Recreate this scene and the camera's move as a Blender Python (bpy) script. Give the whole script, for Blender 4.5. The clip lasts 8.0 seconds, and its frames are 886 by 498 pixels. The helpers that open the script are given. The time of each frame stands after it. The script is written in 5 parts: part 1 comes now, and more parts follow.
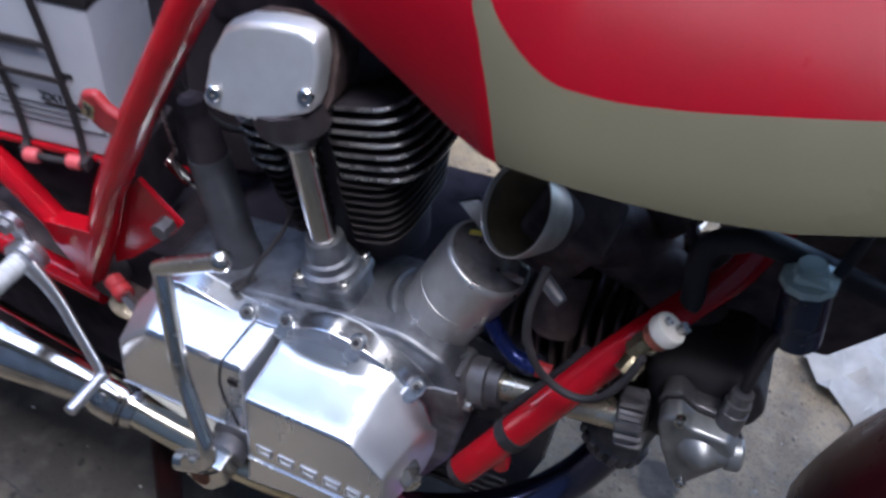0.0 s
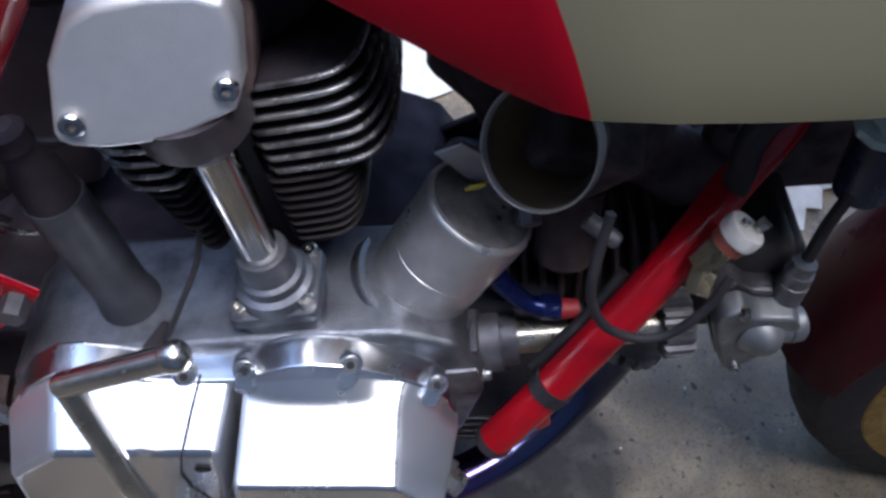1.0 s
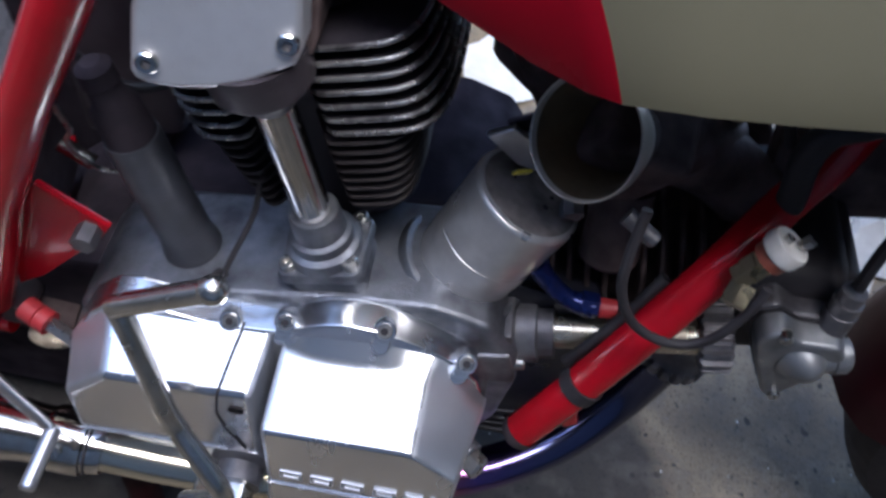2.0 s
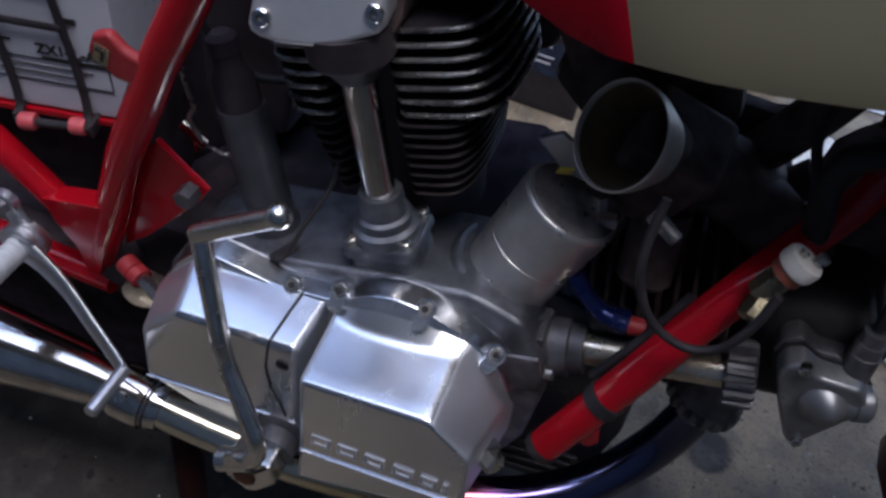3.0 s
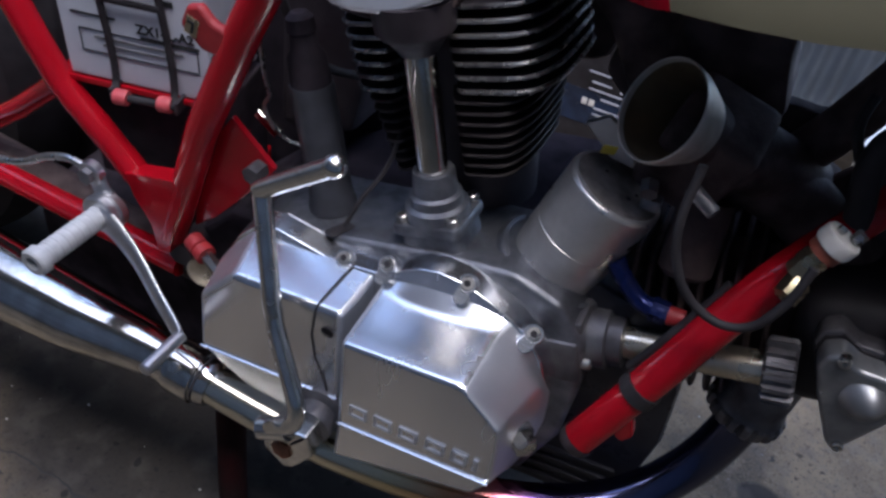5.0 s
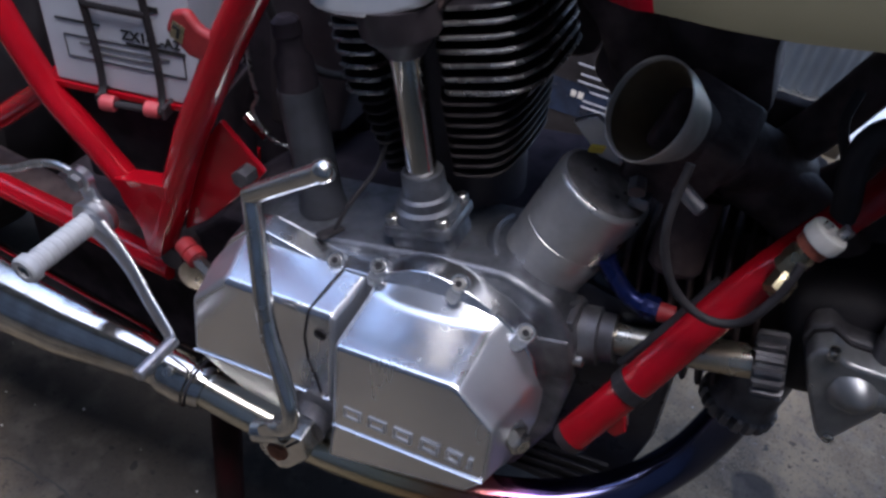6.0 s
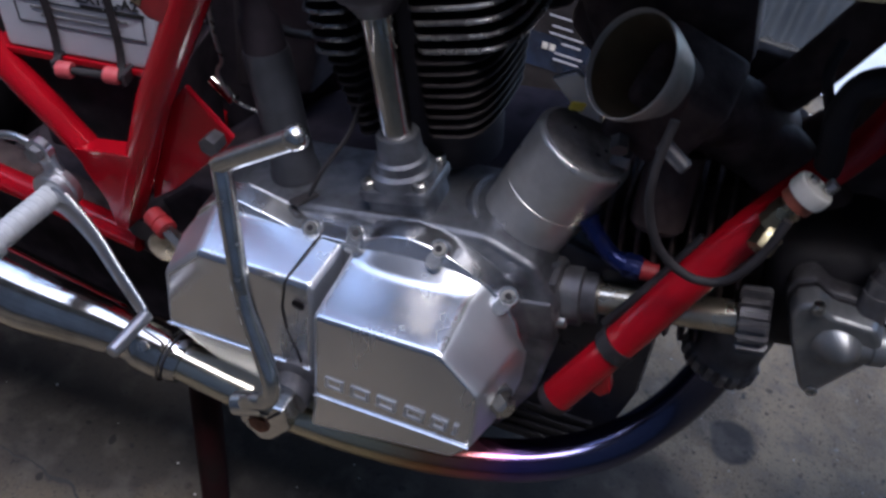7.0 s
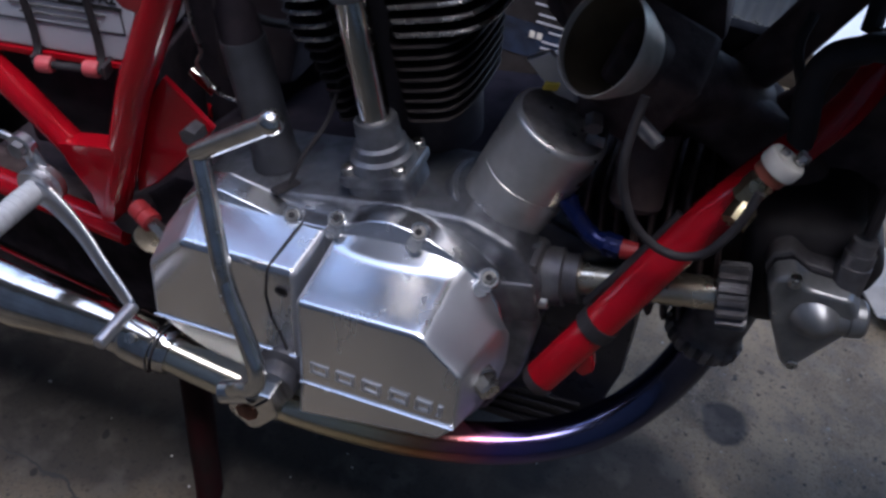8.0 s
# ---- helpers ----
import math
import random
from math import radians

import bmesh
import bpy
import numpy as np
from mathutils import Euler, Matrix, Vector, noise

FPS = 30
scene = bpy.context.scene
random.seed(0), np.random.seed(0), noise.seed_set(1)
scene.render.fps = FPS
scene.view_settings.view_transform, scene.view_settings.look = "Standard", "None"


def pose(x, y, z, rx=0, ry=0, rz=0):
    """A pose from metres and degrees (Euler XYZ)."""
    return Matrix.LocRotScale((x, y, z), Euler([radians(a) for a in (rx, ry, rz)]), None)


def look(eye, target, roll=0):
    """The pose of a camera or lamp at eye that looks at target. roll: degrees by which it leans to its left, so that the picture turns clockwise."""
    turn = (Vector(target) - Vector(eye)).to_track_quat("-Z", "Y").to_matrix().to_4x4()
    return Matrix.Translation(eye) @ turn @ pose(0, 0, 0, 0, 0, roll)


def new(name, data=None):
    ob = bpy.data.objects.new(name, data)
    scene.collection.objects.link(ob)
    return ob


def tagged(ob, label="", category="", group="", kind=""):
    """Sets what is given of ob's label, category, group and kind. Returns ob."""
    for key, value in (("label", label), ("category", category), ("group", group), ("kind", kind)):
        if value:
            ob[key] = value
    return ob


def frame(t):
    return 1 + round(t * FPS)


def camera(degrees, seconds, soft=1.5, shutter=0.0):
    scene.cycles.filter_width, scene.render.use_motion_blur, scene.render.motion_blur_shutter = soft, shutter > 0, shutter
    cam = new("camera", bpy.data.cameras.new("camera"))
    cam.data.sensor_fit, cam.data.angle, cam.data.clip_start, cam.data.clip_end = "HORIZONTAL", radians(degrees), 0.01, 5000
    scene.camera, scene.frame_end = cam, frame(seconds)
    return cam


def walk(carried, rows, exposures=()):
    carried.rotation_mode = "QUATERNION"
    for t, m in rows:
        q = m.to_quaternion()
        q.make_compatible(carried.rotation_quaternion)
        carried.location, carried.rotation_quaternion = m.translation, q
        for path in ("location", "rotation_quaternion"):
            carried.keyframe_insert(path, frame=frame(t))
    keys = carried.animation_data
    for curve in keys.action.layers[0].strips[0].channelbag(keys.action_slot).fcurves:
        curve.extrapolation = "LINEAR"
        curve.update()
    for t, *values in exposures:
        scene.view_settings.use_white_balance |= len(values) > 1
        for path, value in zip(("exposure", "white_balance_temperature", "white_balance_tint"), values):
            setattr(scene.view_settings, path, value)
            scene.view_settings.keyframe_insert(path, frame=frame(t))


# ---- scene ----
cam = camera(58.0, 8.0, soft=2.8, shutter=0.5)
PATH = [
    (0, look((0.1960, -0.3946, 0.9536), (0.1135, -0.0656, 0.5863), 13.05)),
    (0.2, look((0.1564, -0.3641, 0.9276), (0.1040, -0.0418, 0.5489), 17.02)),
    (0.5, look((0.0910, -0.3202, 0.8971), (0.1076, -0.0103, 0.5050), 18.01)),
    (0.8, look((0.0465, -0.2804, 0.8657), (0.1147, 0.0093, 0.4639), 17.19)),
    (1, look((0.0307, -0.2723, 0.8727), (0.1082, 0.0117, 0.4685), 16.81)),
    (1.2, look((0.0235, -0.2739, 0.8640), (0.1008, 0.0088, 0.4590), 18.00)),
    (1.5, look((0.0265, -0.2798, 0.8607), (0.0976, 0.0043, 0.4555), 17.94)),
    (1.8, look((0.0475, -0.2912, 0.8646), (0.0877, -0.0075, 0.4548), 16.73)),
    (2, look((0.0587, -0.2950, 0.8769), (0.0819, -0.0082, 0.4680), 15.45)),
    (2.2, look((0.0696, -0.3156, 0.8827), (0.0736, -0.0241, 0.4766), 16.67)),
    (3.3, look((0.1389, -0.4298, 0.8310), (0.0658, -0.0810, 0.4804), 11.07)),
    (3.5, look((0.1497, -0.4539, 0.7974), (0.0719, -0.1029, 0.4499), 10.82)),
    (3.7, look((0.1601, -0.4602, 0.7884), (0.0752, -0.1185, 0.4334), 11.64)),
    (4, look((0.1716, -0.4575, 0.8083), (0.0753, -0.1232, 0.4491), 11.61)),
    (4.5, look((0.1729, -0.4527, 0.8171), (0.0533, -0.0973, 0.4863), 10.15)),
    (4.7, look((0.1714, -0.4581, 0.8197), (0.0522, -0.1019, 0.4897), 10.89)),
    (5.8, look((0.1674, -0.4534, 0.8260), (0.0535, -0.0978, 0.4935), 10.06)),
    (6, look((0.1688, -0.4537, 0.8286), (0.0560, -0.0987, 0.4950), 10.12)),
    (6.5, look((0.1716, -0.4415, 0.8298), (0.0583, -0.0896, 0.4932), 9.81)),
    (6.7, look((0.1710, -0.4389, 0.8276), (0.0573, -0.0857, 0.4924), 10.04)),
    (7, look((0.1586, -0.4417, 0.8236), (0.0719, -0.0969, 0.4720), 10.76)),
    (7.2, look((0.1678, -0.4518, 0.8162), (0.0792, -0.1036, 0.4685), 9.85)),
    (7.5, look((0.1700, -0.4483, 0.8230), (0.0851, -0.1038, 0.4707), 9.90)),
    (8, look((0.1761, -0.4451, 0.8210), (0.0898, -0.1017, 0.4679), 9.42)),
]
# ---- end rows ----
walk(cam, PATH, [(0.0, 0.98, 5560, 10), (0.5, 0.66, 5560, 10), (1.0, 0.84, 5560, 10), (1.5, 1.18, 5560, 10), (2.0, 0.78, 5560, 10), (2.2, 0.72, 5560, 10), (3.3, -0.29, 5680, 12), (4.0, -0.22, 5680, 12), (4.5, 0.21, 5700, 12), (6.5, 0.32, 5700, 12), (8.0, 0.13, 5700, 12)])

# ---- daylight: overcast sky through two open bays in the roof and a doorway ----
world = bpy.data.worlds.new("overcast_sky")
scene.world = world
world.use_nodes = True
wn, wl = world.node_tree.nodes, world.node_tree.links
sky = wn.new("ShaderNodeTexSky")
sky.sky_type, sky.sun_disc = "NISHITA", False
sky.sun_elevation, sky.sun_rotation = radians(73), radians(156)
sky.dust_density = 3.0
wn["Background"].inputs["Strength"].default_value = 0.55
wl.new(sky.outputs[0], wn["Background"].inputs["Color"])
sun = new("sun", bpy.data.lights.new("sun", "SUN"))
sun.data.energy, sun.data.angle, sun.data.color = 0.6, radians(25), (1.0, 0.97, 0.93)
sun.matrix_world = look((0.4, -0.9, 3.2), (0, 0.0, 0))


# ---- materials ----
def material(name, c1, c2, rough=0.4, metal=0.0, scale=40.0, fine=400.0, bump=0.0, spread=0.12, coat=0.0, stretch=(1, 1, 1), shine=0.5):
    """Two colours mixed by a coarse and a fine noise, uneven gloss and fine relief."""
    m = bpy.data.materials.new(name)
    m.use_nodes = True
    n, l = m.node_tree.nodes, m.node_tree.links
    b = n["Principled BSDF"]
    tc, mp = n.new("ShaderNodeTexCoord"), n.new("ShaderNodeMapping")
    mp.inputs["Scale"].default_value = stretch
    l.new(tc.outputs["Object"], mp.inputs["Vector"])
    big, small = n.new("ShaderNodeTexNoise"), n.new("ShaderNodeTexNoise")
    for t, s, d in ((big, scale, 5.0), (small, fine, 3.0)):
        t.inputs["Scale"].default_value, t.inputs["Detail"].default_value = s, d
        l.new(mp.outputs[0], t.inputs["Vector"])
    mix = n.new("ShaderNodeMix")
    mix.data_type = "RGBA"
    mix.inputs[6].default_value, mix.inputs[7].default_value = (*c1, 1), (*c2, 1)
    ramp = n.new("ShaderNodeMapRange")
    ramp.inputs[1].default_value, ramp.inputs[2].default_value = 0.35, 0.68
    l.new(big.outputs[0], ramp.inputs[0])
    l.new(ramp.outputs[0], mix.inputs[0])
    l.new(mix.outputs[2], b.inputs["Base Color"])
    rr = n.new("ShaderNodeMapRange")
    rr.inputs[1].default_value, rr.inputs[2].default_value = 0.3, 0.7
    rr.inputs[3].default_value, rr.inputs[4].default_value = max(0.02, rough - spread), rough + spread
    l.new(big.outputs[0], rr.inputs[0])
    l.new(rr.outputs[0], b.inputs["Roughness"])
    b.inputs["Metallic"].default_value = metal
    b.inputs["Coat Weight"].default_value = coat
    b.inputs["Specular IOR Level"].default_value = shine
    if bump:
        bp = n.new("ShaderNodeBump")
        bp.inputs["Strength"].default_value, bp.inputs["Distance"].default_value = bump, 0.001
        l.new(small.outputs[0], bp.inputs["Height"])
        l.new(bp.outputs[0], b.inputs["Normal"])
    return m


def polished(name, c1, c2, low, high, wave):
    """Hand-polished casting: smudges drawn up and down, fine scratches and a slightly wavy surface."""
    m = material(name, c1, c2, 0.3, 1.0, 22, 900, 0.0, 0.03)
    n, l = m.node_tree.nodes, m.node_tree.links
    b = n["Principled BSDF"]
    tc = n.new("ShaderNodeTexCoord")

    def streaks(stretch, scale, detail):
        mp, t = n.new("ShaderNodeMapping"), n.new("ShaderNodeTexNoise")
        mp.inputs["Scale"].default_value = stretch
        l.new(tc.outputs["Object"], mp.inputs["Vector"])
        l.new(mp.outputs[0], t.inputs["Vector"])
        t.inputs["Scale"].default_value, t.inputs["Detail"].default_value = scale, detail
        return t.outputs[0]

    rr = n.new("ShaderNodeMapRange")
    rr.inputs[1].default_value, rr.inputs[2].default_value = 0.32, 0.68
    rr.inputs[3].default_value, rr.inputs[4].default_value = low, high
    l.new(streaks((1, 1, 0.25), 40, 4), rr.inputs[0])
    l.new(rr.outputs[0], b.inputs["Roughness"])
    fine, broad = n.new("ShaderNodeBump"), n.new("ShaderNodeBump")
    fine.inputs["Strength"].default_value, fine.inputs["Distance"].default_value = 0.015, 0.0003
    l.new(streaks((0.15, 1, 1), 700, 3), fine.inputs["Height"])
    broad.inputs["Strength"].default_value, broad.inputs["Distance"].default_value = wave, 0.004
    l.new(streaks((1, 1, 0.6), 13, 1), broad.inputs["Height"])
    l.new(fine.outputs[0], broad.inputs["Normal"])
    l.new(broad.outputs[0], b.inputs["Normal"])
    return m


POLISHED = polished("polished_aluminium", (0.82, 0.83, 0.85), (0.76, 0.77, 0.80), 0.23, 0.28, 0.010)
FLANK = polished("dull_polished_aluminium", (0.74, 0.76, 0.80), (0.66, 0.68, 0.72), 0.40, 0.50, 0.03)
SATIN = material("satin_aluminium", (0.62, 0.62, 0.64), (0.50, 0.50, 0.52), 0.36, 1.0, 50, 700, 0.15, 0.08)
CAST = material("cast_aluminium", (0.29, 0.30, 0.325), (0.11, 0.113, 0.13), 0.44, 0.9, 38, 800, 0.5, 0.14)
DARKCAST = material("grimy_cast_alloy", (0.17, 0.166, 0.175), (0.06, 0.056, 0.062), 0.42, 0.6, 40, 600, 0.5)
CHROME = material("chrome", (0.70, 0.68, 0.64), (0.46, 0.43, 0.38), 0.10, 1.0, 45, 600, 0.05, 0.06)
WORNCHROME = material("worn_chrome", (0.74, 0.73, 0.70), (0.54, 0.52, 0.48), 0.22, 1.0, 60, 600, 0.08, 0.07)
ALLOY = material("weathered_alloy", (0.32, 0.325, 0.335), (0.19, 0.195, 0.205), 0.37, 0.75, 45, 500, 0.12, 0.10)
OILED = material("oil_tinted_steel", (0.66, 0.60, 0.48), (0.44, 0.38, 0.28), 0.28, 0.9, 60, 600, 0.10, 0.08)
BLACK = material("black_paint", (0.028, 0.023, 0.027), (0.046, 0.038, 0.043), 0.45, 0.0, 60, 800, 0.3, shine=0.28)
BLASTED = material("bead_blasted_alloy", (0.78, 0.78, 0.79), (0.66, 0.66, 0.67), 0.42, 0.80, 30, 700, 0.15, 0.08)
# matt dark tone for the carburettor, the inlets and parts near them
MATTDARK = material("matt_dark_alloy", (0.105, 0.076, 0.072), (0.045, 0.032, 0.031), 0.7, 0.0, 45, 500, 0.4, 0.2, shine=0.12)
# near-black that puts shade behind the engine into the colour
FLANKBLACK = material("deep_black", (0.040, 0.033, 0.040), (0.022, 0.018, 0.022), 0.8, 0.0, 40, 500, 0.3, shine=0.05)
REDRUBBER = material("dull_red_rubber", (0.30, 0.018, 0.02), (0.22, 0.012, 0.015), 0.55, 0.0, 60, 500, 0.2)
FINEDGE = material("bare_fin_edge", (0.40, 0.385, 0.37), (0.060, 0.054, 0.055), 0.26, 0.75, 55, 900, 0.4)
FINDARK = material("dark_fin_edge", (0.040, 0.034, 0.034), (0.018, 0.015, 0.016), 0.5, 0.0, 40, 900, 0.3, shine=0.14)
FINBODY = material("matt_black_fin", (0.030, 0.026, 0.031), (0.017, 0.014, 0.017), 0.65, 0.0, 40, 700, 0.3, shine=0.10)
COILBLACK = material("oily_blue_black_alloy", (0.030, 0.031, 0.042), (0.014, 0.014, 0.020), 0.34, 0.3, 30, 400, 0.3, 0.12)
RUBBER = material("black_rubber", (0.018, 0.016, 0.018), (0.032, 0.029, 0.032), 0.6, 0.0, 60, 700, 0.3, shine=0.25)
REDPAINT = material("red_frame_paint", (0.38, 0.003, 0.011), (0.30, 0.003, 0.009), 0.15, 0.0, 25, 300, 0.04, 0.05, shine=0.42)
PINK = material("pink_rubber", (0.52, 0.09, 0.10), (0.40, 0.05, 0.06), 0.5, 0.0, 60, 500, 0.2)
MAROON = material("dark_red_paint", (0.045, 0.006, 0.010), (0.030, 0.004, 0.007), 0.38, 0.0, 20, 300, 0.05, shine=0.18)
# darker copy of the dark red, with the stand leg's shade in it
SHADEDRED = material("shaded_dark_red_paint", (0.022, 0.004, 0.005), (0.012, 0.007, 0.007), 0.6, 0.0, 30, 300, 0.2, shine=0.10)
ZINC = material("zinc_plated_steel", (0.58, 0.57, 0.54), (0.42, 0.40, 0.37), 0.3, 1.0, 90, 800, 0.15)
BRASS = material("tarnished_brass", (0.62, 0.54, 0.36), (0.44, 0.37, 0.24), 0.30, 1.0, 90, 800, 0.2)
BLUE = material("blue_anodised_alloy", (0.008, 0.016, 0.10), (0.005, 0.010, 0.06), 0.3, 0.5, 60, 500, 0.05)
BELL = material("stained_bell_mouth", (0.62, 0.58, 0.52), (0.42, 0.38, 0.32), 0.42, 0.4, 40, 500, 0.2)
BELLIN = material("brown_bell_alloy", (0.18, 0.13, 0.072), (0.10, 0.072, 0.042), 0.42, 0.4, 30, 400, 0.2)
GREYGRIP = material("grey_peg_rubber", (0.46, 0.47, 0.48), (0.36, 0.37, 0.38), 0.5, 0.0, 70, 700, 0.25)
WHITE = material("white_plastic", (0.52, 0.54, 0.60), (0.46, 0.48, 0.55), 0.38, 0.0, 20, 300, 0.05)
OFFWHITE = material("off_white_nylon", (0.72, 0.70, 0.66), (0.60, 0.57, 0.52), 0.4, 0.0, 60, 500, 0.05)
INK = material("black_ink", (0.02, 0.02, 0.022), (0.03, 0.03, 0.03), 0.5, shine=0.2)
GREYINK = material("grey_ink", (0.12, 0.12, 0.13), (0.16, 0.16, 0.17), 0.5)
GOLD = material("gold_wheel", (0.42, 0.28, 0.07), (0.34, 0.22, 0.06), 0.35, 0.8, 50, 500, 0.1)
RUST = material("rusty_bolt", (0.20, 0.08, 0.045), (0.12, 0.05, 0.03), 0.55, 0.5, 120, 900, 0.4)
STEEL = material("corrugated_steel", (0.215, 0.225, 0.235), (0.16, 0.168, 0.178), 0.45, 0.4, 8, 120, 0.2)
CONCRETE2 = material("pale_concrete", (0.50, 0.49, 0.47), (0.38, 0.37, 0.35), 0.8, 0.0, 12, 150, 0.6)
PLY = material("grey_hardboard", (0.245, 0.255, 0.275), (0.185, 0.193, 0.210), 0.8, 0.0, 4, 60, 0.2)
DULL = material("dull_aluminium", (0.62, 0.61, 0.60), (0.45, 0.44, 0.43), 0.33, 0.72, 34, 500, 0.10, 0.10)
BOARD = material("grey_board", (0.50, 0.50, 0.49), (0.42, 0.42, 0.41), 0.8, 0.0, 4, 60, 0.2)
TEAL = material("pale_green_plastic", (0.52, 0.62, 0.58), (0.36, 0.46, 0.44), 0.35, 0.0, 70, 500, 0.1)
PAPER = material("crumpled_paper", (0.80, 0.80, 0.78), (0.68, 0.67, 0.63), 0.8, 0.0, 30, 300, 0.3)
YELLOW = material("yellow_tag", (0.55, 0.45, 0.05), (0.48, 0.38, 0.04), 0.5)
WOOD = material("weathered_wood", (0.055, 0.042, 0.028), (0.03, 0.023, 0.016), 0.7, 0.0, 12, 120, 0.4, stretch=(1, 1, 8))


def tank_paint():
    """Red tank paint with a cream field along the lower edge, edged by a rounded corner."""
    m = material("tank_paint", (0.19, 0.002, 0.008), (0.155, 0.002, 0.007), 0.30, 0.0, 14, 300, 0.03, 0.05, shine=0.10)
    n, l = m.node_tree.nodes, m.node_tree.links
    b = n["Principled BSDF"]
    red = b.inputs["Base Color"].links[0].from_socket
    tc, sep = n.new("ShaderNodeTexCoord"), n.new("ShaderNodeSeparateXYZ")
    l.new(tc.outputs["Object"], sep.inputs[0])

    def calc(op, a, c, d=None):
        k = n.new("ShaderNodeMath")
        k.operation = op
        for i, v in enumerate((a, c, d)):
            if v is None:
                continue
            if isinstance(v, (int, float)):
                k.inputs[i].default_value = v
            else:
                l.new(v, k.inputs[i])
        return k.outputs[0]

    x, z = sep.outputs[0], sep.outputs[2]
    d = calc("SUBTRACT", x, 0.19)
    rise = calc("ADD", d, calc("SQRT", calc("MULTIPLY_ADD", d, d, 0.0016), 0.0))
    low = calc("MULTIPLY_ADD", rise, 0.19, TANK_BAND - 0.004)
    u = calc("SUBTRACT", calc("MULTIPLY_ADD", calc("SUBTRACT", z, 0.66), 0.80, x), TANK_EDGE)
    v = calc("SUBTRACT", z, low)
    r = 0.042
    du = calc("MAXIMUM", calc("SUBTRACT", r, u), 0.0)
    dv = calc("MAXIMUM", calc("SUBTRACT", r, v), 0.0)
    dist = calc("SQRT", calc("ADD", calc("MULTIPLY", du, du), calc("MULTIPLY", dv, dv)), 0.0)
    cream = calc("GREATER_THAN", dist, r)
    up = calc("SUBTRACT", z, 0.66)
    rear = calc("LESS_THAN", calc("MULTIPLY_ADD", up, calc("MULTIPLY_ADD", up, 4.0, 0.45), x), 0.1318)
    field = calc("MULTIPLY", cream, calc("SUBTRACT", 1.0, rear))
    mix = n.new("ShaderNodeMix")
    mix.data_type = "RGBA"
    l.new(field, mix.inputs[0])
    l.new(red, mix.inputs[6])
    faded = n.new("ShaderNodeTexNoise")
    faded.inputs["Scale"].default_value, faded.inputs["Detail"].default_value = 9.0, 4.0
    l.new(tc.outputs["Object"], faded.inputs["Vector"])
    tone = n.new("ShaderNodeMix")
    tone.data_type = "RGBA"
    tone.inputs[6].default_value, tone.inputs[7].default_value = (0.076, 0.071, 0.043, 1), (0.102, 0.094, 0.062, 1)
    l.new(faded.outputs[0], tone.inputs[0])
    l.new(tone.outputs[2], mix.inputs[7])
    l.new(mix.outputs[2], b.inputs["Base Color"])
    return m


TANK_BAND, TANK_EDGE = 0.709, 0.149
TANK = tank_paint()


def heat_pipe():
    """Header steel, blued and browned by heat along its length."""
    m = material("heat_tinted_steel", (0.6, 0.6, 0.6), (0.5, 0.5, 0.5), 0.17, 1.0, 60, 600, 0.03, 0.05)
    n, l = m.node_tree.nodes, m.node_tree.links
    tc, sep = n.new("ShaderNodeTexCoord"), n.new("ShaderNodeSeparateXYZ")
    l.new(tc.outputs["Object"], sep.inputs[0])
    nz = n.new("ShaderNodeTexNoise")
    nz.inputs["Scale"].default_value = 60
    add = n.new("ShaderNodeMath")
    add.operation = "MULTIPLY_ADD"
    l.new(nz.outputs[0], add.inputs[0])
    add.inputs[1].default_value = 0.02
    l.new(sep.outputs[0], add.inputs[2])
    mr = n.new("ShaderNodeMapRange")
    mr.inputs[1].default_value, mr.inputs[2].default_value = -0.05, 0.33
    l.new(add.outputs[0], mr.inputs[0])
    cr = n.new("ShaderNodeValToRGB")
    stops = ((0.0, (0.72, 0.68, 0.56)), (0.26, (0.62, 0.52, 0.32)), (0.40, (0.42, 0.20, 0.10)), (0.50, (0.40, 0.12, 0.16)), (0.58, (0.16, 0.10, 0.30)), (0.72, (0.10, 0.11, 0.22)), (1.0, (0.06, 0.065, 0.085)))
    while len(cr.color_ramp.elements) < len(stops):
        cr.color_ramp.elements.new(0.5)
    for e, (p, c) in zip(cr.color_ramp.elements, stops):
        e.position, e.color = p, (*c, 1)
    l.new(mr.outputs[0], cr.inputs[0])
    l.new(cr.outputs[0], n["Principled BSDF"].inputs["Base Color"])
    return m


HEAT = heat_pipe()


